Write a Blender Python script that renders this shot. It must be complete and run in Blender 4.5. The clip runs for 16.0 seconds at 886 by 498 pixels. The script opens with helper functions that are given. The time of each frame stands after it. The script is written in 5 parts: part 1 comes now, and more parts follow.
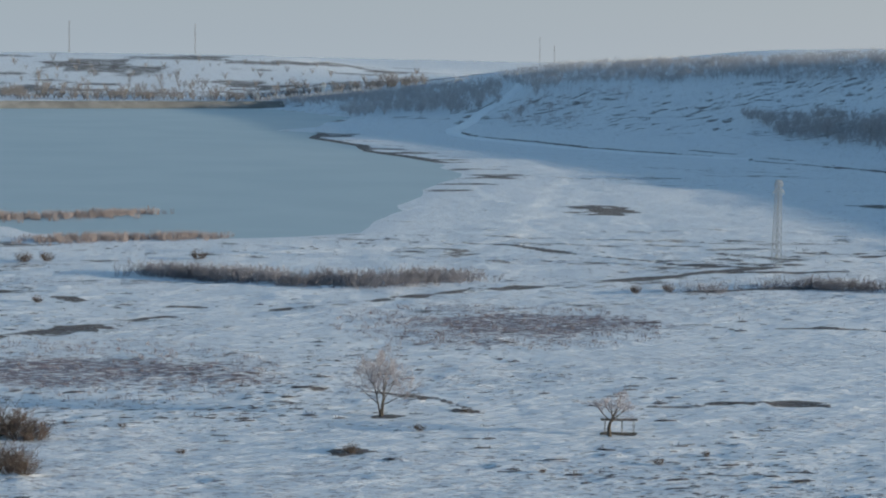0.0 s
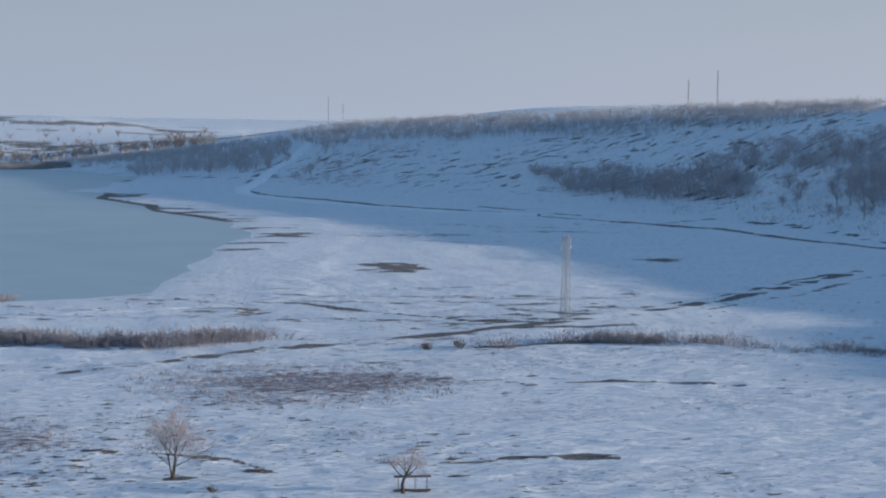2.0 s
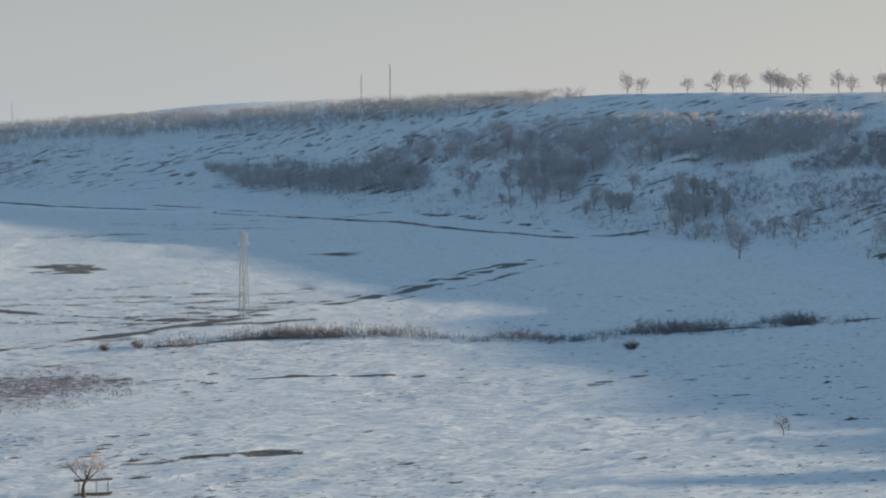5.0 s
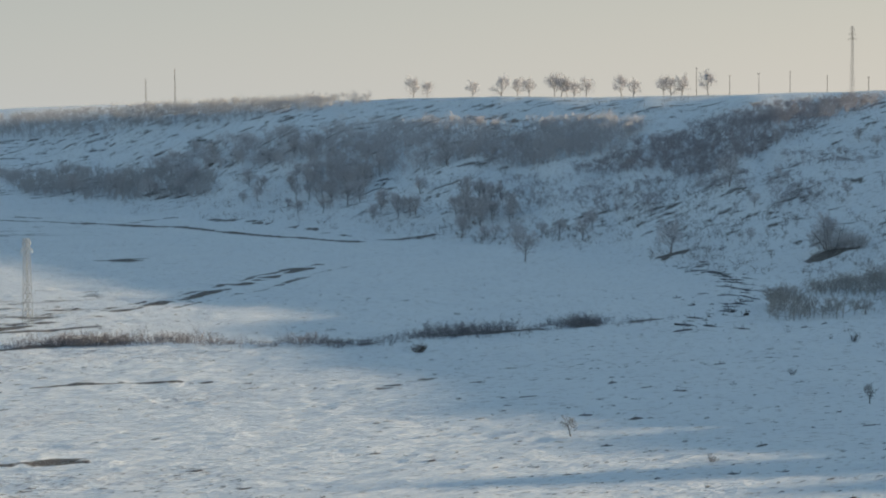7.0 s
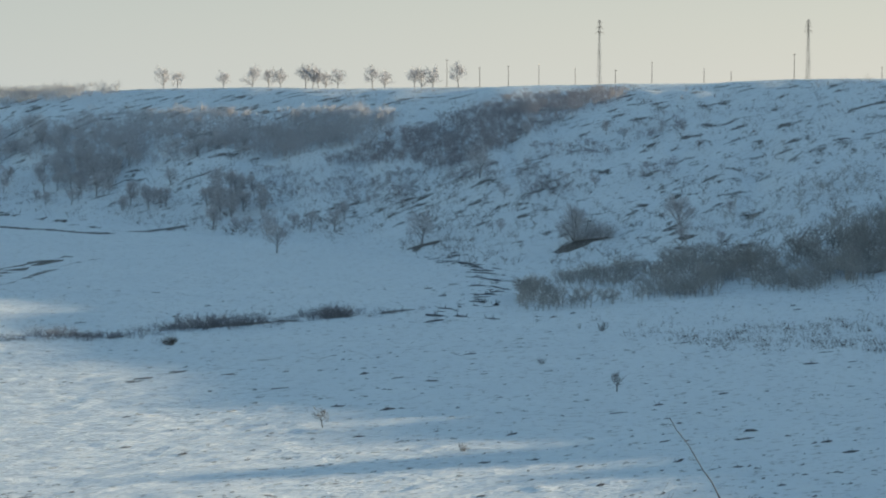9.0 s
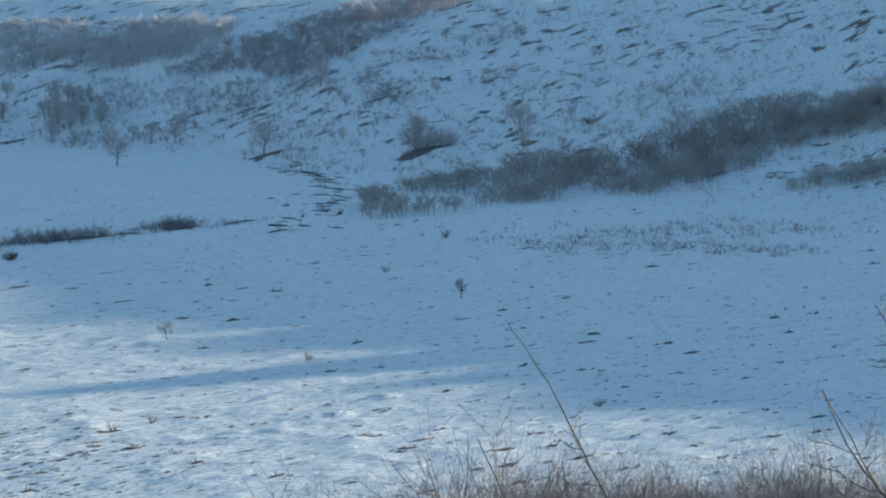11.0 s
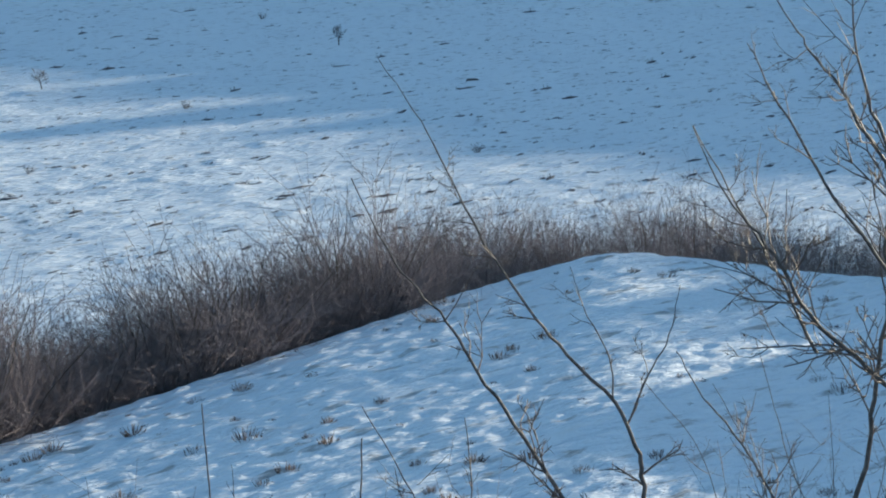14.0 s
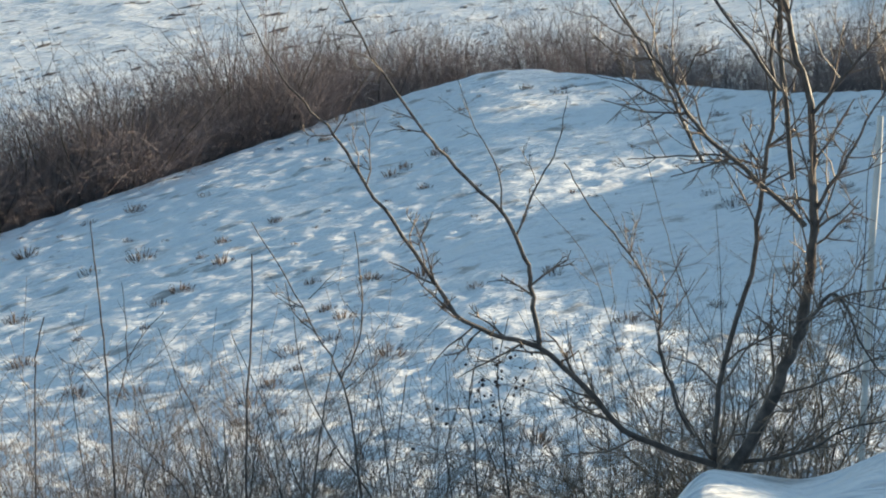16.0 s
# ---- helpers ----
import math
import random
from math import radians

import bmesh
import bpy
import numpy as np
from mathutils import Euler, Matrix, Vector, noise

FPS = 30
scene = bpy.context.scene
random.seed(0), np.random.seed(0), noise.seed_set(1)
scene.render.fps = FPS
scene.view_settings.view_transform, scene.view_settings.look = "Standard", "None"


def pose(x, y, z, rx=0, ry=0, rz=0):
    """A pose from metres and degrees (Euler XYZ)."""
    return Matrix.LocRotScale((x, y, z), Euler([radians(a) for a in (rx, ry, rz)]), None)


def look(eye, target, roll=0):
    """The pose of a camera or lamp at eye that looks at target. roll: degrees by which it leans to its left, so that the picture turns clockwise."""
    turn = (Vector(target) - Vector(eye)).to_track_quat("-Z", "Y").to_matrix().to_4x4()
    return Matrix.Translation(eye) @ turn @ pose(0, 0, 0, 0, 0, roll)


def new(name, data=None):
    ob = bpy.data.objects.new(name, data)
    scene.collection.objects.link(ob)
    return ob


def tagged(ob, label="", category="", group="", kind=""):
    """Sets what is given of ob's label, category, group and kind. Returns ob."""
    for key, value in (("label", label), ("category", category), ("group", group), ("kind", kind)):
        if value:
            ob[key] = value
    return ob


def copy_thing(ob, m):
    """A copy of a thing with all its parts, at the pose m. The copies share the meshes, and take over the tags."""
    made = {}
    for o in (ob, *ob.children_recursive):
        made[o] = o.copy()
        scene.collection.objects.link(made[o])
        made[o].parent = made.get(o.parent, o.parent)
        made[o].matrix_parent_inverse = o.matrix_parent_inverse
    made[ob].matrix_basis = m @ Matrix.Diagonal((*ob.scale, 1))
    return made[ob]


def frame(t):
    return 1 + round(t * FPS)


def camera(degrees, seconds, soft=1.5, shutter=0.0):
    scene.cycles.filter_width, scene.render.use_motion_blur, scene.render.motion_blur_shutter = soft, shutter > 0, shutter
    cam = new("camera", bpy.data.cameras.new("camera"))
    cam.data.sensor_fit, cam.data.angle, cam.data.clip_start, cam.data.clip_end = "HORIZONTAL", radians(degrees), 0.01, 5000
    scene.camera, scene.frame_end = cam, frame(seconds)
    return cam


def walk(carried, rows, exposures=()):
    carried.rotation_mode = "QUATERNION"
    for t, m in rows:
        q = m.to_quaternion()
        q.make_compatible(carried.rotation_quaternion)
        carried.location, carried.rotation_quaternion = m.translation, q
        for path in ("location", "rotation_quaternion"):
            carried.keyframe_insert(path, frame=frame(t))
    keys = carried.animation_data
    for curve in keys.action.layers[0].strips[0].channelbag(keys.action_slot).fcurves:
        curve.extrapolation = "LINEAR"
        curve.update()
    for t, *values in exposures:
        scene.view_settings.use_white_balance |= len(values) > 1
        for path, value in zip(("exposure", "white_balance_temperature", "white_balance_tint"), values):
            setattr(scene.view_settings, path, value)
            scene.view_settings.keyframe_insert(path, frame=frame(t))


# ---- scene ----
cam = camera(23.0, 16.0, soft=2.0)
walk(cam, [
    (0, pose(-0.2406, 0.1561, 64.0655, 84.393, 0, -0.000) @ pose(0, 0, 0, 0, 0, 0.903)),
    (0.5, pose(-0.234, 0.1518, 64.0664, 84.576, 0, -0.996) @ pose(0, 0, 0, 0, 0, 1.058)),
    (1, pose(-0.2261, 0.1467, 64.0691, 85.087, 0, -2.191) @ pose(0, 0, 0, 0, 0, 0.716)),
    (1.5, pose(-0.2163, 0.1403, 64.0719, 85.630, 0, -3.667) @ pose(0, 0, 0, 0, 0, 0.804)),
    (2, pose(-0.2041, 0.1324, 64.0738, 85.984, 0, -5.498) @ pose(0, 0, 0, 0, 0, 0.561)),
    (2.5, pose(-0.1928, 0.1251, 64.0726, 85.756, 0, -7.204) @ pose(0, 0, 0, 0, 0, 0.704)),
    (3, pose(-0.1834, 0.119, 64.0712, 85.500, 0, -8.621) @ pose(0, 0, 0, 0, 0, 0.465)),
    (3.5, pose(-0.1784, 0.1158, 64.072, 85.651, 0, -9.375) @ pose(0, 0, 0, 0, 0, 0.383)),
    (4, pose(-0.169, 0.1097, 64.0732, 85.885, 0, -10.786) @ pose(0, 0, 0, 0, 0, 0.257)),
    (4.5, pose(-0.1603, 0.104, 64.0725, 85.744, 0, -12.103) @ pose(0, 0, 0, 0, 0, 0.013)),
    (4.7, pose(-0.1553, 0.1008, 64.0729, 85.812, 0, -12.853) @ pose(0, 0, 0, 0, 0, -0.149)),
    (6.8, pose(-0.1134, 0.0736, 64.0727, 85.782, 0, -19.167) @ pose(0, 0, 0, 0, 0, -0.458)),
    (7, pose(-0.1106, 0.0718, 64.0736, 85.960, 0, -19.592) @ pose(0, 0, 0, 0, 0, -0.437)),
    (7.5, pose(-0.101, 0.0655, 64.0753, 86.276, 0, -21.041) @ pose(0, 0, 0, 0, 0, -0.332)),
    (8, pose(-0.0913, 0.0592, 64.0745, 86.121, 0, -22.506) @ pose(0, 0, 0, 0, 0, -0.223)),
    (8.5, pose(-0.0794, 0.0515, 64.0721, 85.663, 0, -24.288) @ pose(0, 0, 0, 0, 0, -0.070)),
    (9, pose(-0.0672, 0.0436, 64.0723, 85.700, 0, -26.130) @ pose(0, 0, 0, 0, 0, -0.124)),
    (9.5, pose(-0.0592, 0.0384, 64.0722, 85.679, 0, -27.341) @ pose(0, 0, 0, 0, 0, -0.050)),
    (9.7, pose(-0.055, 0.0357, 64.0706, 85.382, 0, -27.968) @ pose(0, 0, 0, 0, 0, 0.003)),
    (11.8, pose(-0.0355, 0.023, 64.0523, 81.859, 0, -30.909) @ pose(0, 0, 0, 0, 0, -0.496)),
    (12, pose(-0.0344, 0.0223, 64.0503, 81.472, 0, -31.083) @ pose(0, 0, 0, 0, 0, -0.281)),
    (12.5, pose(-0.0282, 0.0183, 64.046, 80.650, 0, -32.004) @ pose(0, 0, 0, 0, 0, -0.227)),
    (13, pose(-0.0235, 0.0153, 64.0386, 79.216, 0, -32.718) @ pose(0, 0, 0, 0, 0, -0.173)),
    (13.5, pose(-0.0213, 0.0138, 64.0303, 77.625, 0, -33.051) @ pose(0, 0, 0, 0, 0, -0.473)),
    (14, pose(-0.0189, 0.0123, 64.0248, 76.576, 0, -33.408) @ pose(0, 0, 0, 0, 0, -0.656)),
    (14.5, pose(-0.0147, 0.0095, 64.0179, 75.252, 0, -34.046) @ pose(0, 0, 0, 0, 0, -0.834)),
    (15, pose(-0.0093, 0.0061, 64.0119, 74.092, 0, -34.853) @ pose(0, 0, 0, 0, 0, -0.628)),
    (15.5, pose(-0.0055, 0.0036, 64.0064, 73.032, 0, -35.435) @ pose(0, 0, 0, 0, 0, -0.591)),
    (16, pose(0, -0, 63.9999, 71.778, 0, -36.263) @ pose(0, 0, 0, 0, 0, -0.536)),
], exposures=[
    (0.0, 0.58, 6550, 1),
    (1.2, 0.58, 6050, 7),
    (3.9, 0.58, 6000, 9),
    (4.5, 0.68, 6800, 5),
    (7.0, 0.83, 7900, 3),
    (7.6, 0.87, 7450, 0),
    (9.0, 0.96, 7500, -2),
    (9.7, 1.00, 7300, -4),
    (11.8, 0.98, 5900, -3),
    (14.5, 1.03, 6100, -2),
    (15.0, 1.10, 6150, -1),
    (15.5, 1.18, 7800, 2),
    (16.0, 1.18, 7500, 1),
])

# ---- sky and sun ----
SUN_EL, SUN_AZ = 7.6, 97.0
HAZE_COOL, HAZE_WARM, HAZE_HIGH = (1.53, 1.74, 2.16, 1), (2.2, 2.17, 2.38, 1), (2.75, 3.55, 4.1, 1)
world = bpy.data.worlds.new("winter_sky")
scene.world = world
world.use_nodes = True
wn = world.node_tree
sky = wn.nodes.new("ShaderNodeTexSky")
sky.sky_type = "NISHITA"
sky.sun_disc = False
sky.sun_elevation, sky.sun_rotation = radians(SUN_EL), radians(SUN_AZ)
sky.air_density, sky.dust_density, sky.ozone_density, sky.altitude = 1.0, 0.6, 3.0, 100
# pale winter haze, thickest at the horizon and warmer on the sun's side
geo = wn.nodes.new("ShaderNodeTexCoord")
sep = wn.nodes.new("ShaderNodeSeparateXYZ")
wn.links.new(geo.outputs["Generated"], sep.inputs[0])
low = wn.nodes.new("ShaderNodeMapRange")
low.interpolation_type = "SMOOTHERSTEP"
for key, v in (("From Min", -0.05), ("From Max", 0.7), ("To Min", 0.92), ("To Max", 0.0)):
    low.inputs[key].default_value = v
wn.links.new(sep.outputs["Z"], low.inputs["Value"])
warm = wn.nodes.new("ShaderNodeMix")
warm.data_type = "RGBA"
side = wn.nodes.new("ShaderNodeMapRange")
side.interpolation_type = "SMOOTHSTEP"
for key, v in (("From Min", -0.3), ("From Max", 1.0)):
    side.inputs[key].default_value = v
wn.links.new(sep.outputs["X"], side.inputs["Value"])
wn.links.new(side.outputs[0], warm.inputs[0])
warm.inputs[6].default_value, warm.inputs[7].default_value = HAZE_COOL, HAZE_WARM
fall = wn.nodes.new("ShaderNodeMapRange")
for key, v in (("From Min", -0.01), ("From Max", 0.12), ("To Min", 1.12), ("To Max", 0.78)):
    fall.inputs[key].default_value = v
wn.links.new(sep.outputs["Z"], fall.inputs["Value"])
dim = wn.nodes.new("ShaderNodeVectorMath")
dim.operation = "SCALE"
wn.links.new(warm.outputs[2], dim.inputs[0])
wn.links.new(fall.outputs[0], dim.inputs["Scale"])
lift = wn.nodes.new("ShaderNodeMapRange")
lift.interpolation_type = "SMOOTHSTEP"
for key, v in (("From Min", 0.06), ("From Max", 0.4)):
    lift.inputs[key].default_value = v
wn.links.new(sep.outputs["Z"], lift.inputs["Value"])
veil = wn.nodes.new("ShaderNodeMix")
veil.data_type = "RGBA"
wn.links.new(lift.outputs[0], veil.inputs[0])
wn.links.new(dim.outputs[0], veil.inputs[6])
veil.inputs[7].default_value = HAZE_HIGH
blend = wn.nodes.new("ShaderNodeMix")
blend.data_type = "RGBA"
wn.links.new(low.outputs[0], blend.inputs[0])
wn.links.new(sky.outputs[0], blend.inputs[6])
wn.links.new(veil.outputs[2], blend.inputs[7])
wn.links.new(blend.outputs[2], wn.nodes["Background"].inputs[0])
wn.nodes["Background"].inputs[1].default_value = 0.15

sun = new("sun", bpy.data.lights.new("sun", "SUN"))
sun.data.energy, sun.data.angle, sun.data.color = 3.6, radians(0.6), (1.0, 0.85, 0.7)
away = Vector((math.sin(radians(SUN_AZ)) * math.cos(radians(SUN_EL)), math.cos(radians(SUN_AZ)) * math.cos(radians(SUN_EL)), math.sin(radians(SUN_EL))))
sun.matrix_world = look(away * 900, (0, 0, 0))

# ---- plan of the land: height by plan position, metres ----
EYE = 64.0


def lattice(ix, iy, seed):
    n = (ix.astype(np.int64) * 374761393 + iy.astype(np.int64) * 668265263 + seed * 974634521) & 0x7FFFFFFF
    n = ((n ^ (n >> 13)) * 1274126177) & 0x7FFFFFFF
    return ((n ^ (n >> 16)) & 0xFFFF) / 65535.0


def vnoise(x, y, size, seed):
    """Smooth value noise, 0 to 1, with lumps of the given size."""
    u, v = np.asarray(x, float) / size, np.asarray(y, float) / size
    i, j = np.floor(u), np.floor(v)
    f, g = u - i, v - j
    f, g = f * f * (3 - 2 * f), g * g * (3 - 2 * g)
    a, b = lattice(i, j, seed), lattice(i + 1, j, seed)
    c, d = lattice(i, j + 1, seed), lattice(i + 1, j + 1, seed)
    return a + (b - a) * f + (c - a) * g + (a - b - c + d) * f * g


def fnoise(x, y, size, seed, octaves=3):
    out, amp, total = 0.0, 1.0, 0.0
    for k in range(octaves):
        out = out + amp * vnoise(x, y, size / 2 ** k, seed + k)
        total += amp
        amp *= 0.5
    return out / total


def step(lo, hi, v):
    s = np.clip((v - lo) / (hi - lo), 0, 1)
    return s * s * (3 - 2 * s)


def curve(v, xs, ys):
    """Smooth curve through the given stations."""
    xs, ys = np.asarray(xs, float), np.asarray(ys, float)
    m = np.gradient(ys, xs)
    v = np.clip(v, xs[0], xs[-1])
    i = np.clip(np.searchsorted(xs, v) - 1, 0, len(xs) - 2)
    h = xs[i + 1] - xs[i]
    t = (v - xs[i]) / h
    return ((1 + 2 * t) * (1 - t) ** 2) * ys[i] + t * (1 - t) ** 2 * h * m[i] + t * t * (3 - 2 * t) * ys[i + 1] + t * t * (t - 1) * h * m[i + 1]


def seg_dist(x, y, pts):
    """Distance from plan points to a polyline."""
    best = np.full(np.shape(x), 1e9)
    for (ax, ay), (bx, by) in zip(pts[:-1], pts[1:]):
        dx, dy = bx - ax, by - ay
        s = np.clip(((x - ax) * dx + (y - ay) * dy) / (dx * dx + dy * dy), 0, 1)
        best = np.minimum(best, np.hypot(x - ax - s * dx, y - ay - s * dy))
    return best


# outline of the lake, from the near shore round by the point and back along the dam
LAKE = [(-900, 560), (-420, 660), (-200, 690), (-144, 703), (-130, 685), (-103, 674), (-73, 677), (-51, 687), (-27, 703), (-23, 722), (-25, 757), (-13, 790), (-18, 815), (-11, 859), (-9, 905),
        (-1, 955), (9, 1015), (-2, 1060), (1, 1085), (-20, 1146), (-44, 1195), (-52, 1250), (-68, 1290), (-82, 1330), (-80, 1405), (-110, 1432), (-88, 1500), (-84, 1588), (-72, 1671), (-125, 1793), (-162, 1846), (-300, 1800), (-620, 1660), (-1400, 1500), (-1500, 800)]


def lake(x, y):
    """How far inside the lake's outline, metres (negative: ashore)."""
    x, y = x + 7 * (fnoise(x, y, 38, 201, 2) - 0.5), y + 16 * (fnoise(x * 0.7, y, 52, 205, 2) - 0.5)
    inside = np.zeros(np.shape(x), bool)
    for (ax, ay), (bx, by) in zip(LAKE, LAKE[1:] + LAKE[:1]):
        if ay != by:
            inside ^= ((ay > y) != (by > y)) & (x < ax + (bx - ax) * (y - ay) / (by - ay))
    return np.clip(seg_dist(x, y, LAKE + LAKE[:1]), 0, 60) * np.where(inside, 1, -1)


FOOT_A = (-6, 0, 5, 10, 14, 17, 20, 24, 27, 31, 36, 44, 50, 60, 70, 80, 90)
FOOT_D = (1700, 1520, 1330, 1230, 1120, 1010, 935, 860, 770, 680, 640, 600, 560, 500, 450, 420, 400)
RIM_A = (-5, -1.5, 0, 1, 2.5, 6, 11.4, 14, 20, 25, 31, 36, 40, 44, 50, 60, 70, 80, 90)
RIM_D = (1950, 1930, 1900, 1880, 1830, 1720, 1540, 1450, 1300, 1210, 1120, 1050, 980, 920, 840, 760, 700, 665, 640)
RIM_Z = (0, 14, 20, 26.5, 35.5, 45, 55, 58.6, 62.4, 62.4, 64.4, 66.2, 66.8, 67, 67, 66, 62, 62, 62)
# crest of the eastern ridge, by distance along the valley across the sun's way
# out of view; heights worked back from where its shadow ends on the fields
RIDGE_V = (200, 243, 255, 267, 281, 296, 308, 320, 328, 337, 344, 350, 356, 361, 372, 388, 391.5, 397, 405, 429, 449, 488, 512, 543, 601, 622, 646, 665, 692, 715, 750, 784, 830)
RIDGE_Z = (46.5, 47.2, 48.8, 53.4, 55, 61.5, 61.5, 60.5, 65.5, 56.5, 72, 74, 57.5, 61, 65.5, 65.5, 57, 66, 64, 68.5, 66.4, 65.6, 68, 66, 64.5, 55, 54, 57, 65, 59, 67, 68.5, 67)
# past 49 the crest is unseen; 54 to 62 are raised to shade the spur
CREST_A = (-60, -10, 10, 21.9, 26.5, 31.2, 35.8, 37.7, 40.4, 43.4, 46, 49, 54, 58, 62, 67, 74)
CREST_EL = (21, 21, 20, 17.9, 16.75, 15.4, 14.0, 13.55, 13.65, 13.95, 14.0, 13.7, 11.8, 10.95, 11.8, 13.6, 14.5)


CREST_DA = (-60, 12, 22, 30, 37.7, 40.4, 43.4, 46, 50, 58, 74)
CREST_D = (84, 84, 94.5, 104.5, 116, 113.5, 108.5, 104, 99, 100, 110)


def terrain(x, y):
    x, y = np.asarray(x, float), np.asarray(y, float)
    dist, a = np.hypot(x, y), np.degrees(np.arctan2(x, y))
    # valley floor
    z = 1.6 * (fnoise(x, y, 90, 3) - 0.5) + (0.36 + 0.7 * step(450, 700, dist)) * (fnoise(x, y, 14, 9) - 0.5) + 0.48 * (fnoise(x * 0.4 + y * 0.15, y - x * 0.1, 5, 21, 2) - 0.5) * (1 + 0.8 * step(0.5, 0.75, vnoise(x, y, 60, 25))) * (1 - step(500, 900, dist))
    open_field = step(225, 250, dist) * (1 - step(650, 1000, dist))
    drift = np.abs(fnoise(x * 0.42 - y * 0.06, y + 0.1 * x, 4.5, 211, 2) - 0.5)
    z = z + open_field * (0.16 * np.clip(0.16 - drift, 0, 1) / 0.16 * step(0.3, 0.6, vnoise(x, y, 45, 215)) + 0.3 * step(0.7, 0.97, vnoise(x * 0.4 + y * 0.06, y, 1.9, 217)) * step(0.3, 0.62, vnoise(x, y, 33, 219)))
    furrow = np.mod(y + 0.12 * x + 5 * (vnoise(x, y, 60, 221) - 0.5), 9.0) / 9.0
    z = z + open_field * step(60, 150, x) * (1 - step(440, 520, dist)) * 0.3 * step(0.3, 0.6, vnoise(x * 0.5, y, 26, 223)) * np.exp(-((furrow - 0.5) / 0.11) ** 2)
    # far side: foot slope, scarp and plateau
    foot, rim, top = curve(a, FOOT_A, FOOT_D), curve(a, RIM_A, RIM_D), curve(a, RIM_A, RIM_Z)
    foot = foot + 50 * (fnoise(x, y, 160, 31) - 0.5)
    s = np.clip((dist - foot) / (rim - foot), 0, 1)
    rise = 0.35 * s + 0.65 * step(0, 1, s)
    gully = (fnoise(a * 9, dist * 0.05, 14, 41) - 0.5) * 10 * np.sin(np.pi * s) ** 1.2
    gully = gully + (fnoise(x, y, 22, 43) - 0.5) * 6.5 * np.sin(np.pi * s)
    hill = top * rise + gully * np.clip(top / 60, 0, 1) - 0.006 * np.clip(dist - rim, 0, 1200)
    hill = hill + 2.2 * (fnoise(x, y, 55, 77) - 0.5) * step(0.8, 1.0, s)
    across = y * math.sin(radians(SUN_AZ)) - x * math.cos(radians(SUN_AZ))
    hill = hill + (np.interp(across, RIDGE_V, RIDGE_Z) - hill) * step(42, 45, a) * (1 - step(84, 90, a)) * np.exp(-((dist - rim) / (50 + 130 * (1 - step(255, 290, across)))) ** 2)
    z = z * (1 - 0.5 * step(0, 0.3, s)) + hill * step(-6.5, -3.5, a) * (1 - step(1900, 3000, dist) * (1 - step(3, 9, a)))
    # hills beyond the dam and the far plain
    left = 1 - step(-1.5, 3.0, a)
    z = z + left * 27 * step(1990, 2900, dist) * (1 - 0.8 * step(3000, 3900, dist)) * (0.75 + 0.5 * fnoise(x, y, 420, 51)) * (1 - 0.55 * step(-5, -1, a))
    z = z + (1 - step(3, 9, a)) * 5 * step(1990, 2100, dist)
    # lake bed
    inside = np.full(np.shape(x), -60.0)
    low = (a < 6) & (dist > 560) & (dist < 2100)
    inside[low] = lake(x[low], y[low])
    z = np.where(inside > -50, z * step(0, 50, -inside) + 0.3 * np.clip(-inside / 8, -1, 1), z)
    z = np.where(inside > 6, -1.2, z)
    # near hill: ledge, bank and spur
    crest = curve(a, CREST_DA, CREST_D)
    zc = EYE - crest * np.tan(np.radians(curve(a, CREST_A, CREST_EL)))
    ledge = 59.3 + 0.72 * step(40.5, 44, a) + 0.2 * step(46, 49, a) - 0.16 * (vnoise(x, y, 0.8, 5) - 0.5)
    rows_d = [0 * a, 5 + 0 * a, 9 + 0 * a, 10.5 + 0 * a, 15 + 0 * a, 30 + 0 * a, 50 + 0 * a, crest, crest + 9, crest + 80, crest + 140]
    rows_z = [62.4 + 0 * a, 61.6 + 0 * a, ledge, ledge - 1.2, 54.5 + 0 * a, 46.5 + 0 * a, 41 + 0.06 * np.clip(a - 36, -20, 9), zc, zc - 3.0, 4.0 + 0 * a, 0 * a]
    near = np.zeros_like(z)
    for k in range(len(rows_d) - 1):
        t = (dist - rows_d[k]) / (rows_d[k + 1] - rows_d[k])
        near = np.where((t >= 0) & (t < 1), rows_z[k] + (rows_z[k + 1] - rows_z[k]) * t, near)
    near = near + (0.12 * (fnoise(x, y, 12, 61) - 0.5) + 0.05 * (fnoise(x, y, 2.2, 63, 2) - 0.5) + 0.17 * (vnoise(x * 0.8, y, 0.5, 67) - 0.5)) * step(12, 40, dist) * (1 - step(crest, crest + 40, dist))
    near = near + (0.16 * (fnoise(x, y, 1.1, 69) - 0.5) + 0.06 * (vnoise(x, y, 0.3, 73) - 0.5)) * step(3.5, 6, dist) * (1 - step(12, 20, dist))
    # unseen mound right of the view, added to block the low sun on the spur
    shade_knoll = (47.7 + 3 * (vnoise(y, x * 0.2, 4, 231) - 0.5)) * (1 - step(24, 62, np.hypot(x - 160, (y - 54) * 1.05)))
    near = np.where(dist < crest + 140, np.maximum(near, shade_knoll), near)
    # the hill goes on beside and behind the camera
    side = np.maximum(step(56, 74, a), 1 - step(-75, -45, a))
    reach = np.where(a > 0, 22, 160)
    flat_top = 62.2 * (1 - step(reach, reach + 75, dist)) + 2.0 * (fnoise(x, y, 40, 71) - 0.5) * step(15, 60, dist)
    behind = step(95, 120, np.abs(a))
    flat_top = flat_top * (1 - behind) + 62.2 * behind
    near = near * (1 - side) + np.maximum(flat_top, near) * side
    fade = step(crest + 60, crest + 140, dist)
    out = np.where(dist < crest + 140, near + z * fade, z)
    return np.where(side > 0.01, np.maximum(out, near * side), out)


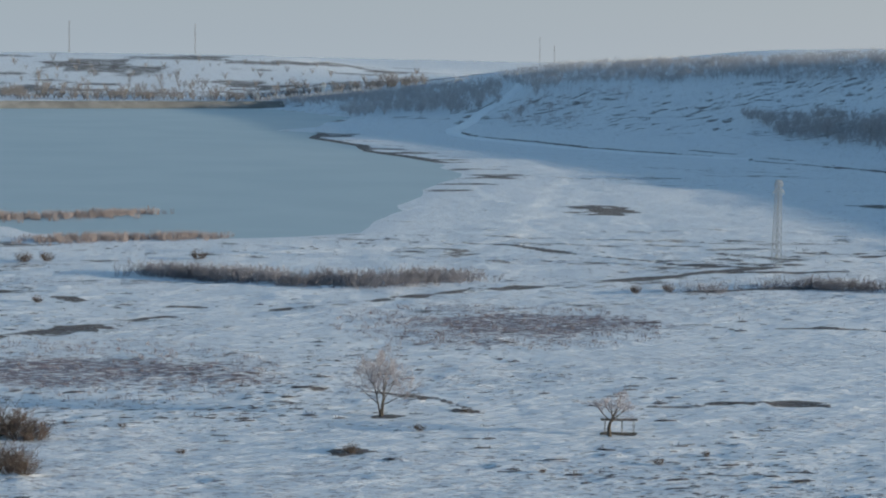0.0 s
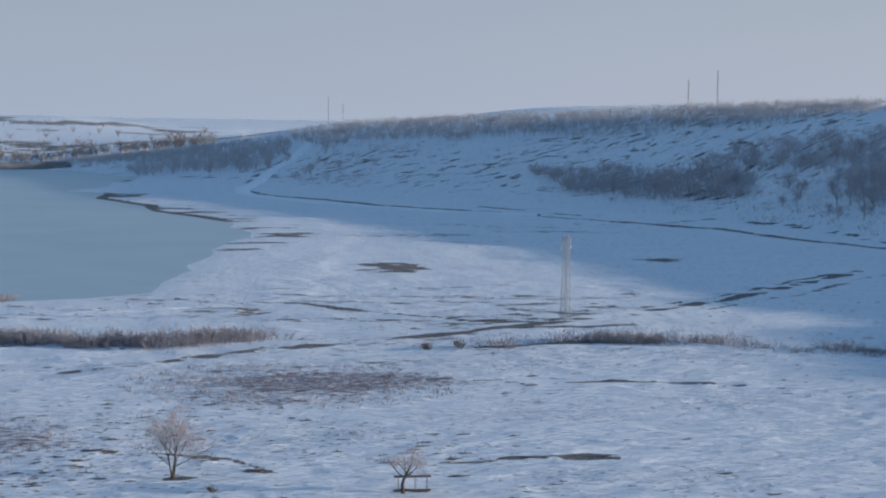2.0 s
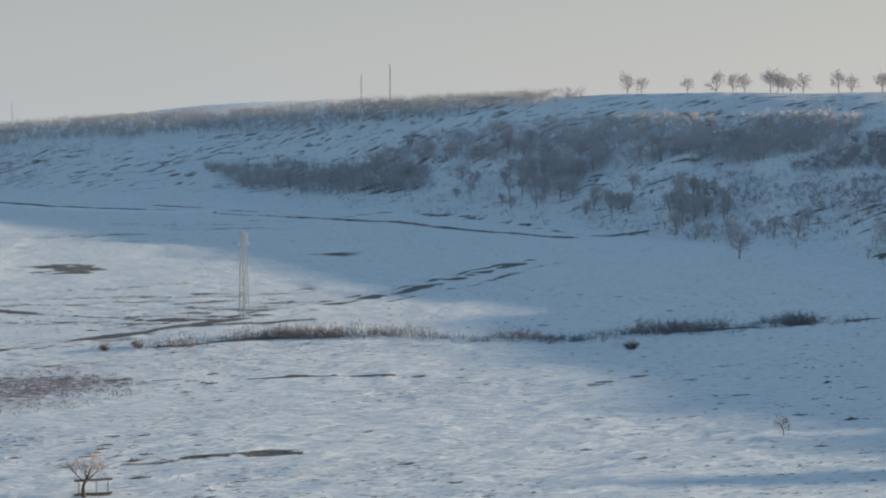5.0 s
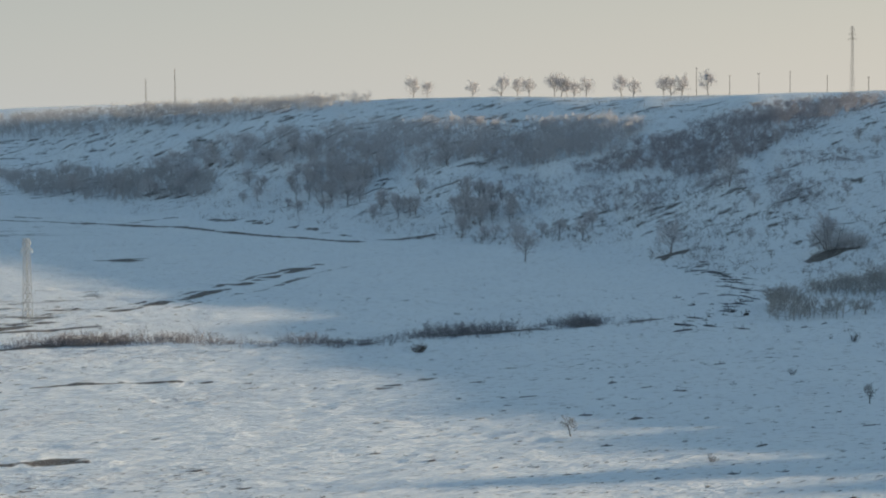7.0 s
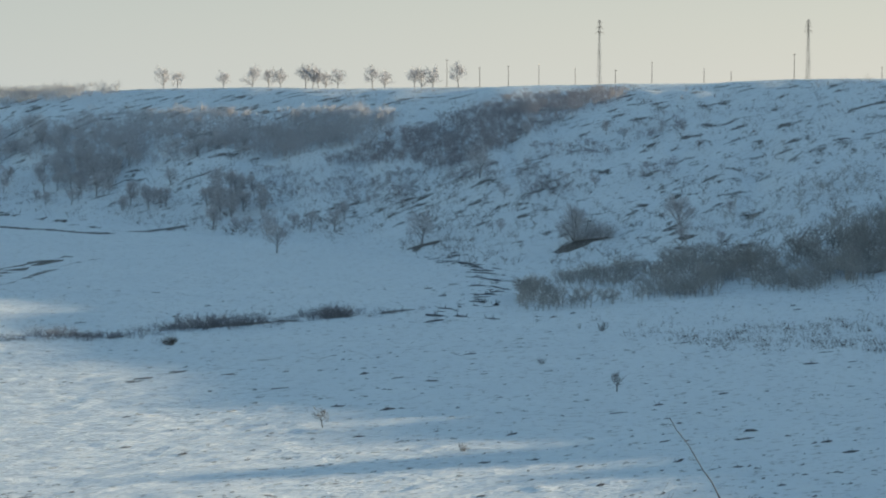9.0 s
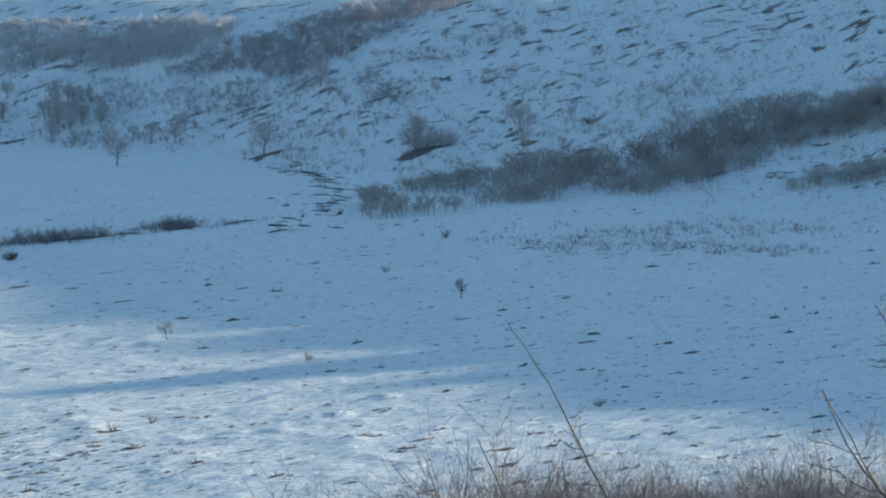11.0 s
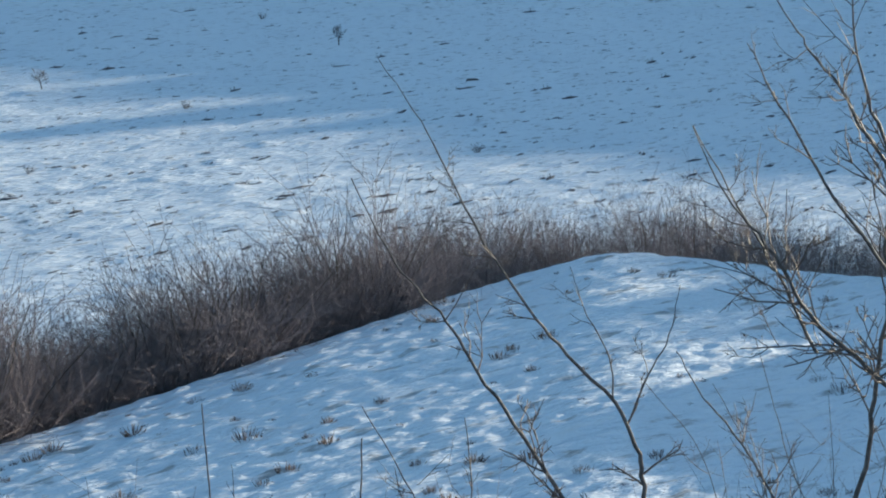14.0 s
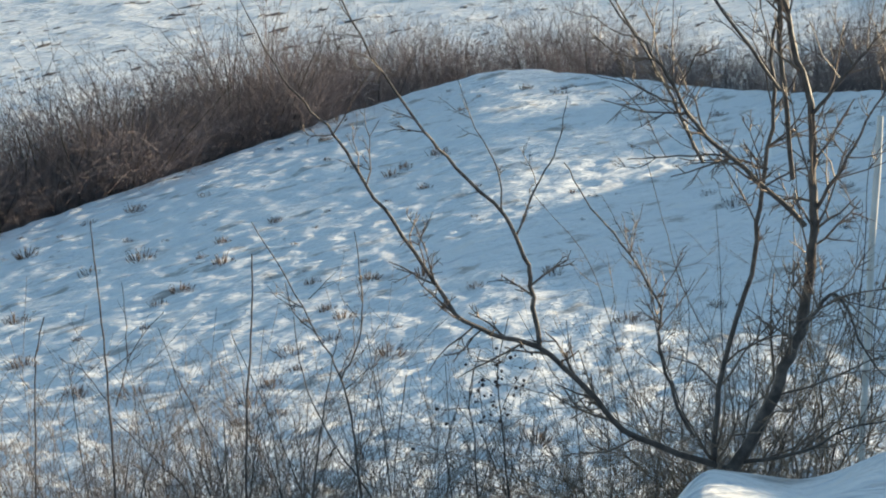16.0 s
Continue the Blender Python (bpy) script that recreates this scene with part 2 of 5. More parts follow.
# ---- end of the plan ----


def ground_z(x, y):
    return float(terrain(np.array([x]), np.array([y]))[0])


# ---- materials ----
class Nodes:
    """Short hand for building a node material."""

    def __init__(self, name, rough=0.8, metal=0.0, spec=0.3):
        self.mat = bpy.data.materials.new(name)
        self.mat.use_nodes = True
        self.tree = self.mat.node_tree
        self.bsdf = self.tree.nodes["Principled BSDF"]
        self.bsdf.inputs["Roughness"].default_value = rough
        self.bsdf.inputs["Metallic"].default_value = metal
        self.bsdf.inputs["Specular IOR Level"].default_value = spec

    def add(self, kind, **inputs):
        n = self.tree.nodes.new(kind)
        for k, v in inputs.items():
            self.put(n, k.replace("_", " "), v)
        return n

    def put(self, n, key, v):
        if isinstance(v, bpy.types.NodeSocket):
            self.tree.links.new(v, n.inputs[key])
        else:
            n.inputs[key].default_value = v

    def coords(self, scale=(1, 1, 1)):
        c = self.add("ShaderNodeTexCoord")
        m = self.add("ShaderNodeMapping", Vector=c.outputs["Object"], Scale=scale)
        return m.outputs[0]

    def noise(self, scale, detail=3.0, rough=0.5, stretch=(1, 1, 1)):
        return self.add("ShaderNodeTexNoise", Vector=self.coords(stretch), Scale=scale, Detail=detail, Roughness=rough).outputs["Fac"]

    def span(self, v, lo, hi, to_lo=0.0, to_hi=1.0):
        n = self.add("ShaderNodeMapRange")
        n.interpolation_type = "SMOOTHSTEP"
        self.put(n, "Value", v), self.put(n, "From Min", lo), self.put(n, "From Max", hi)
        self.put(n, "To Min", to_lo), self.put(n, "To Max", to_hi)
        return n.outputs[0]

    def math(self, op, a, b):
        n = self.tree.nodes.new("ShaderNodeMath")
        n.operation = op
        self.put(n, 0, a), self.put(n, 1, b)
        return n.outputs[0]

    def mix(self, f, a, b):
        n = self.tree.nodes.new("ShaderNodeMix")
        n.data_type = "RGBA"
        for i, v in ((0, f), (6, a), (7, b)):
            if isinstance(v, bpy.types.NodeSocket):
                self.tree.links.new(v, n.inputs[i])
            else:
                n.inputs[i].default_value = v
        return n.outputs[2]

    def attr(self, name):
        n = self.tree.nodes.new("ShaderNodeAttribute")
        n.attribute_name = name
        return n.outputs["Fac"]

    def bump(self, height, strength, distance, normal=None):
        n = self.add("ShaderNodeBump", Height=height, Strength=strength, Distance=distance)
        if normal is not None:
            self.put(n, "Normal", normal)
        return n.outputs[0]

    def done(self, color=None, normal=None, rough=None):
        if color is not None:
            self.put(self.bsdf, "Base Color", color)
        if normal is not None:
            self.put(self.bsdf, "Normal", normal)
        if rough is not None:
            self.put(self.bsdf, "Roughness", rough)
        return self.mat


def rgb(r, g, b):
    return (r, g, b, 1.0)


def snow_material():
    n = Nodes("snow_and_bare_ground", rough=0.75, spec=0.2)
    bare = n.attr("bare")
    patch = n.noise(0.15, 5, 0.6, (0.6, 1, 1))
    grit = n.noise(1.1, 4, 0.6, (0.5, 1, 1))
    lumps = n.math("ADD", n.math("MULTIPLY", patch, 0.65), n.math("MULTIPLY", grit, 0.35))
    f = n.span(n.math("ADD", n.math("MULTIPLY", bare, 0.75), lumps), 0.66, 0.75)
    earth = n.mix(n.noise(0.5, 4), rgb(0.07, 0.058, 0.052), rgb(0.17, 0.142, 0.128))
    earth = n.mix(n.span(n.noise(2.4, 3), 0.52, 0.7), earth, rgb(0.45, 0.45, 0.46))
    snow = n.mix(n.noise(0.05, 4), rgb(0.76, 0.78, 0.81), rgb(0.86, 0.87, 0.88))
    snow = n.mix(n.span(n.noise(0.9, 5, 0.65, (0.4, 1, 1)), 0.555, 0.67), snow, rgb(0.44, 0.425, 0.415))
    weeds = n.math("ADD", n.math("MULTIPLY", n.attr("weedy"), 0.5), n.noise(1.3, 5, 0.7, (0.35, 1, 1)))
    dead = n.mix(n.noise(0.8, 3), rgb(0.17, 0.135, 0.15), rgb(0.3, 0.25, 0.268))
    color = n.mix(n.span(weeds, 0.64, 0.74), n.mix(f, snow, earth), dead)
    normal = n.bump(n.noise(0.36, 4, 0.6, (0.3, 1, 1)), 0.9, 1.7)
    normal = n.bump(n.noise(1.6, 3, 0.5, (0.5, 1, 1)), 0.5, 0.34, normal)
    normal = n.bump(n.noise(3.2, 3, 0.6, (0.7, 1, 1)), 0.6, 0.16, normal)
    normal = n.bump(n.noise(6.5, 3, 0.6, (0.7, 1, 1)), 0.7, 0.1, normal)
    return n.done(color, normal)


def plain_material(name, dark, light, scale=2.0, rough=0.8, metal=0.0, bump=0.02, stretch=(1, 1, 1)):
    n = Nodes(name, rough, metal)
    v = n.noise(scale, 5, 0.6, stretch)
    c = n.mix(n.span(v, 0.3, 0.7), rgb(*dark), rgb(*light))
    info = n.tree.nodes.new("ShaderNodeObjectInfo")
    c2 = n.mix(n.math("MULTIPLY", info.outputs["Random"], 0.35), c, rgb(*[0.5 * (p + q) * 0.6 for p, q in zip(dark, light)]))
    return n.done(c2, n.bump(n.noise(scale * 6, 3, 0.6, stretch), 0.5, bump))


SNOW = snow_material()
BARK = plain_material("bark", (0.05, 0.042, 0.035), (0.13, 0.11, 0.09), 6, 0.9)
# far woodland twigs paled: distance haze is put into their colour
TWIG = plain_material("hazed_twigs", (0.47, 0.455, 0.47), (0.68, 0.665, 0.68), 1.2, 0.9)
# frost on the valley trees, paled further to carry haze on the slope brush
FROST_HAZE_TWIG = plain_material("frosted_hazed_twigs", (0.36, 0.332, 0.35), (0.54, 0.5, 0.525), 1.0, 0.9)
BRUSH = plain_material("brush_twigs", (0.18, 0.165, 0.16), (0.33, 0.305, 0.3), 0.12, 0.95)
DARK_BRUSH = plain_material("dark_brush", (0.09, 0.07, 0.06), (0.2, 0.155, 0.135), 0.4, 0.95)
MID_BRUSH = plain_material("slope_brush", (0.19, 0.165, 0.16), (0.34, 0.305, 0.295), 0.4, 0.95)
# hillside twigs and bark lightened, so haze over the slope sits in the colour
TREE_TWIG = plain_material("tree_twigs", (0.52, 0.495, 0.51), (0.72, 0.69, 0.71), 1.2, 0.9)
HAZED_BARK = plain_material("hazed_bark", (0.26, 0.245, 0.25), (0.42, 0.4, 0.405), 3, 0.9)
THICKET_TWIG = plain_material("thicket_twigs", (0.36, 0.342, 0.332), (0.55, 0.525, 0.51), 0.12, 0.95)
HEDGE_TWIG = plain_material("hedge_twigs", (0.19, 0.18, 0.198), (0.31, 0.297, 0.325), 0.12, 0.95)
WEED = plain_material("dead_weeds", (0.16, 0.13, 0.138), (0.29, 0.24, 0.25), 0.3, 0.95)
STRAW = plain_material("dry_grass", (0.07, 0.052, 0.045), (0.2, 0.15, 0.125), 1.5, 0.9)
REED = plain_material("reeds", (0.29, 0.245, 0.24), (0.44, 0.375, 0.365), 0.4, 0.9)
STEEL = plain_material("galvanised_steel", (0.42, 0.43, 0.44), (0.62, 0.62, 0.62), 3, 0.55, 0.3)
CONCRETE = plain_material("concrete", (0.30, 0.29, 0.27), (0.46, 0.45, 0.43), 0.8, 0.9)
DARK_EARTH = plain_material("dark_earth", (0.06, 0.05, 0.04), (0.15, 0.125, 0.10), 0.2, 0.95, 0.0, 0.2)
POLE = plain_material("weathered_pole", (0.10, 0.09, 0.08), (0.22, 0.20, 0.18), 2, 0.9)


def ice_material():
    n = Nodes("lake_ice", rough=0.22, spec=0.5)
    c = n.mix(n.span(n.noise(0.006, 3, 0.5), 0.35, 0.7), rgb(0.36, 0.455, 0.495), rgb(0.385, 0.475, 0.512))
    return n.done(c, n.bump(n.noise(0.4, 3), 0.08, 0.03), n.span(n.noise(0.02, 2), 0.3, 0.7, 0.42, 0.48))


ICE = ice_material()


# ---- mesh helpers ----
def mesh_np(name, verts, quads, mat, smooth=True):
    """A mesh of four-cornered faces from arrays."""
    verts, quads = np.asarray(verts, np.float32), np.asarray(quads, np.int32)
    me = bpy.data.meshes.new(name)
    me.vertices.add(len(verts)), me.loops.add(quads.size), me.polygons.add(len(quads))
    me.vertices.foreach_set("co", verts.ravel())
    me.polygons.foreach_set("loop_start", np.arange(0, quads.size, 4, dtype=np.int32))
    me.loops.foreach_set("vertex_index", quads.ravel())
    me.update(calc_edges=True)
    me.polygons.foreach_set("use_smooth", np.full(len(quads), smooth))
    me.materials.append(mat)
    me.validate()
    return me


class Geo:
    """Collects tapered tubes."""

    def __init__(self):
        self.v, self.q, self.n = [], [], 0

    def tube(self, pts, radii, sides=3):
        pts, k = np.asarray(pts, float), len(pts)
        d = np.gradient(pts, axis=0)
        d /= np.linalg.norm(d, axis=1)[:, None] + 1e-12
        ref = np.array((0.0, 0.0, 1.0)) if abs(d[0][2]) < 0.9 else np.array((1.0, 0.0, 0.0))
        u = np.cross(d, ref)
        u /= np.linalg.norm(u, axis=1)[:, None] + 1e-12
        w = np.cross(d, u)
        t = np.arange(sides) * 2 * np.pi / sides
        ring = u[:, None] * np.cos(t)[None, :, None] + w[:, None] * np.sin(t)[None, :, None]
        self.v.append((pts[:, None] + ring * np.asarray(radii)[:, None, None]).reshape(-1, 3))
        i, j = np.meshgrid(np.arange(k - 1), np.arange(sides), indexing="ij")
        j2 = (j + 1) % sides
        self.q.append(self.n + np.stack([i * sides + j, i * sides + j2, (i + 1) * sides + j2, (i + 1) * sides + j], -1).reshape(-1, 4))
        self.n += k * sides

    def box(self, a, b, half):
        """A square bar from a to b."""
        self.tube([a, b], [half * 1.414] * 2, 4)

    def arrays(self):
        return np.concatenate(self.v), np.concatenate(self.q)

    def mesh(self, name, mat, smooth=True):
        return mesh_np(name, *self.arrays(), mat, smooth)


def part(name, me, parent, label=""):
    ob = new(name, me)
    ob.parent = parent
    return tagged(ob, label) if label else ob


def bent(rng, p, d, length, segs, wander, lift):
    pts, d = [np.array(p, float)], np.array(d, float)
    for k in range(segs):
        d = d + rng.normal(0, wander, 3) + (0, 0, lift)
        d /= np.linalg.norm(d)
        pts.append(pts[-1] + d * length / segs)
    return np.array(pts)


def fan(rng, d, lo, hi):
    """A direction that leaves d by an angle between lo and hi degrees."""
    d = np.array(d, float) / np.linalg.norm(d)
    side = np.cross(d, rng.normal(size=3))
    side /= np.linalg.norm(side) + 1e-9
    t = radians(rng.uniform(lo, hi))
    return d * math.cos(t) + side * math.sin(t)


def branch_out(rng, geo, pts, r0, length, counts, level=0, spread=(28, 60), lift=0.06, r_min=0.012, sides=3, light=False):
    """Side branches along a limb, level by level."""
    if level >= len(counts):
        return
    d = np.diff(pts, axis=0)
    for k in range(counts[level]):
        s = (k + rng.uniform(0, 1)) / counts[level] * 0.8 + 0.2
        s = min(s, 0.999) * len(d)
        i = int(s)
        p = pts[i] + d[i] * (s - i)
        frac = s / len(d)
        r = max(r0 * (1 - 0.65 * frac) * 0.6, r_min)
        ln = length * rng.uniform(0.4, 0.7) * (1.2 - 0.5 * frac)
        segs = 2 if level + 1 < len(counts) and not light else 1
        kid = bent(rng, p, fan(rng, d[i], *spread), ln, segs, 0.14, lift)
        geo.tube(kid, np.maximum(r * np.linspace(1, 0.4, len(kid)), r_min * 0.7), sides)
        branch_out(rng, geo, kid, r, ln, counts, level + 1, spread, lift, r_min, sides, light)


def tree_shape(rng, thick, fine, height, limbs, counts, trunk_r, stems=1, open_deg=(25, 62), bole=0.26, r_min=0.02, light=False):
    """A short bole, spreading main limbs and a rounded head of branches and twigs."""
    for s in range(stems):
        off = 0.0 if stems == 1 else 1.0
        t0 = s * 2.1 + rng.uniform(0, 1)
        d = np.array((off * 0.25 * math.cos(t0) + rng.normal(0, 0.05), off * 0.25 * math.sin(t0) + rng.normal(0, 0.05), 1.0))
        top = height * rng.uniform(0.6, 0.7)
        pts = bent(rng, (off * 0.15 * math.cos(t0), off * 0.15 * math.sin(t0), -0.3), d, top, 6, 0.06, 0.03)
        r = trunk_r * (1 if stems == 1 else 0.72)
        thick.tube(pts, r * np.linspace(1.2, 0.25, len(pts)), 6)
        seg = np.diff(pts, axis=0)
        n = max(3, limbs // stems)
        for k in range(n):
            u = bole / 0.65 + (1 - bole / 0.65) * (k + rng.uniform(0, 0.8)) / n
            i = min(int(u * 6), 5)
            p = pts[i] + seg[i] * (u * 6 - i)
            turn, rise = k * 2.4 + rng.uniform(-0.4, 0.4) + t0, radians(90 - rng.uniform(*open_deg))
            way = (math.cos(turn) * math.cos(rise), math.sin(turn) * math.cos(rise), math.sin(rise))
            ln = height * rng.uniform(0.38, 0.52) * (1.15 - 0.35 * u)
            limb = bent(rng, p, way, ln, 2 if light else 3, 0.12, 0.07)
            rl = r * (1 - 0.7 * u) * 0.65
            thick.tube(limb, np.maximum(rl * np.linspace(1, 0.4, len(limb)), r_min), 3 if light else 4)
            branch_out(rng, fine, limb, rl, ln, counts, 0, r_min=r_min, light=light)


def bare_tree(name, seed, height, limbs, counts, trunk_r, stems=1, twig=None, bole=0.26, r_min=0.02, bark=None):
    rng = np.random.default_rng(seed)
    thick, fine = Geo(), Geo()
    tree_shape(rng, thick, fine, height, limbs, counts, trunk_r, stems, bole=bole, r_min=r_min)
    root = tagged(new(name), category="tree")
    part("trunk", thick.mesh("trunk", bark or BARK), root)
    part("crown", fine.mesh("crown", twig or TWIG), root)
    return root


def shrub_geo(seed, height, stems, twigs, r, spread=0.6, foot=0.25, second=0):
    """Stems fanning from the ground, each with side twigs."""
    rng = np.random.default_rng(seed)
    g = Geo()
    for k in range(stems):
        t = rng.uniform(0, 2 * np.pi)
        q = math.sqrt(rng.uniform(0, 1))
        lean = spread * q
        d = (math.cos(t) * lean, math.sin(t) * lean, 1)
        base = (math.cos(t) * foot * height * q, math.sin(t) * foot * height * q, -0.1)
        pts = bent(rng, base, d, height * rng.uniform(0.55, 1.0) * (1 - 0.25 * q), 2, 0.14, 0.02)
        g.tube(pts, r * np.linspace(1, 0.45, len(pts)), 3)
        for m in range(twigs):
            s = rng.uniform(0.2, 1) * 1.99
            i = int(s)
            p = pts[i] + (pts[i + 1] - pts[i]) * (s - i)
            tw = bent(rng, p, fan(rng, pts[i + 1] - pts[i], 20, 65), height * rng.uniform(0.14, 0.34), 1, 0.1, 0.05)
            g.tube(tw, [r * 0.6, r * 0.35], 3)
            for e in range(second):
                w = bent(rng, tw[0] + (tw[1] - tw[0]) * rng.uniform(0.3, 1), fan(rng, tw[1] - tw[0], 20, 60), height * rng.uniform(0.07, 0.16), 1, 0.1, 0.05)
                g.tube(w, [r * 0.4, r * 0.25], 3)
    return g


def placed(ob, x, y, size=1.0, turn=0.0, sink=0.0):
    ob.matrix_basis = Matrix.LocRotScale((x, y, ground_z(x, y) - sink), Euler((0, 0, turn)), (size,) * 3)
    return ob


def scattered(name, templates, xs, ys, sizes, mat, rng, label, category, sink=0.05, floor=-99.0, turns=6.28):
    """Many small growths joined into one object that nobody could count."""
    zs = np.maximum(terrain(xs, ys), floor)
    vs, qs, n = [], [], 0
    for x, y, z, s in zip(xs, ys, zs, sizes):
        v, q = templates[rng.integers(len(templates))]
        t = rng.uniform(0, turns)
        c, d = math.cos(t) * s, math.sin(t) * s
        vs.append(np.stack([v[:, 0] * c - v[:, 1] * d + x, v[:, 0] * d + v[:, 1] * c + y, v[:, 2] * s + z - sink], 1))
        qs.append(q + n)
        n += len(v)
    return tagged(new(name, mesh_np(name, np.concatenate(vs), np.concatenate(qs), mat)), label, category, kind="stuff")


def ellipse(rng, n, cx, cy, rx, ry, turn=0.0):
    """n plan points in an ellipse; turn: degrees anticlockwise."""
    r, t = np.sqrt(rng.uniform(0, 1, n)), rng.uniform(0, 2 * np.pi, n)
    u, v = rx * r * np.cos(t), ry * r * np.sin(t)
    c, s = math.cos(radians(turn)), math.sin(radians(turn))
    return cx + u * c - v * s, cy + u * s + v * c


def along(rng, n, pts, width):
    """n plan points along a line, strewn over its width."""
    pts = np.asarray(pts, float)
    seg = np.linalg.norm(np.diff(pts, axis=0), axis=1)
    s = rng.uniform(0, seg.sum(), n)
    c = np.concatenate([[0], np.cumsum(seg)])
    return np.interp(s, c, pts[:, 0]) + rng.normal(0, width / 2, n), np.interp(s, c, pts[:, 1]) + rng.normal(0, width / 2, n)


# ---- ground: one sheet to the horizon ----
ROAD = [(-97.3, 441.4), (-55.8, 493.9), (-29.5, 507.1), (6.7, 544.0), (31.8, 561.1), (63.5, 583.6), (93.5, 610.9), (115.0, 628.6), (151.0, 675.3), (196.2, 741.5), (235.0, 800.2)]
TRACK_EAST = [(94, 610), (106, 624), (130, 651), (148, 677), (174, 708), (208, 761), (233, 792)]
TRACK_NORTH = [(31, 567), (49, 574), (72, 592), (98, 597), (115, 603)]
ROAD_SOUTH = [(-92, 448), (-81, 454), (-78, 461), (-74, 469)]
UPPER_LINE = [(8, 1452), (21, 1395), (78, 1282), (162, 1170), (197, 1119), (239, 1066), (253, 994), (285, 916)]
HILL_ROAD_EDGE = [(-2, 1462), (18, 1600), (38, 1668)]
FIELD_EAST = [(142, 447), (163, 464), (175, 466), (192, 477), (201, 481)]
UPPER_EAST = [(141, 1259), (202, 1149), (210, 1094), (257, 1145), (277, 1090), (291, 1003), (295, 926), (324, 917)]
# the ditch has no depth; its dark shade is painted as bare ground
DITCH = [(-115.7, 531.6), (-99.3, 525.7), (-77.5, 509.1), (-57.3, 506.8)]
# shaded edge of a field bank, painted as a dark strip
FIELD_BANK_SHADE = [(44, 488), (58, 488), (66, 476), (74, 482), (85, 484), (92, 482), (105, 479), (128, 467)]
CROSS_TRACK = [(17.0, 667.8), (40.9, 637.7), (65.2, 615.6), (89.7, 605.4)]
BANK = [(-24.5, 388.2), (-18.6, 392.6), (-12.2, 388.8), (-1.0, 382.0), (6.8, 368.9)]
BANK_EAST = [(15.8, 374.7), (27.8, 378.0), (41.7, 377.7), (52.1, 381.5), (67.7, 379.0)]
HEDGE = [(62.4, 548.5), (89.0, 560.0), (122.6, 558.7), (144.2, 537.0), (166.8, 531.5), (190.6, 546.7), (206.2, 545.3), (232.5, 553.1), (263.8, 561.1)]
HEDGE_CLUMPS = [[(150, 540), (168, 533)], [(186, 541), (206, 546)], [(226, 553), (246, 557)], [(92, 560), (122, 558)]]
GULLY = [(357.0, 739.3), (356.8, 705.9), (335.3, 647.3), (306.9, 593.3), (276.7, 558.2), (260.2, 528.4)]
SCRUBS = [
    (12.3, 479.8, 30, 32, 0), (-74.6, 406.2, 36, 34, 0), (61.6, 381.1, 8, 4.5, 0), (60.7, 814.7, 19, 24, 0),
    (168.5, 852.5, 11, 15, 0), (-76.5, 462.7, 6.5, 8, 0), (-13.8, 331.7, 3.2, 2.5, 0), (107.8, 629.8, 22, 9, 10),
    (307.2, 770.0, 5, 4, 0), (363.3, 759.6, 6, 4, 0), (386.3, 678.8, 9, 5, 0), (407.8, 641.3, 5, 4, 0), (-9.9, 363.9, 3.5, 1.6, 0),
    (49, 381, 3.2, 1.8, 0), (4, 344, 2.6, 1.2, 0), (4, 369, 3.0, 1.4, 0), (29, 351, 3.4, 1.5, 0), (-24, 390, 4, 2, 0), (-5, 383.5, 4.2, 1.6, 0), (390, 676, 10, 4, 0),
]


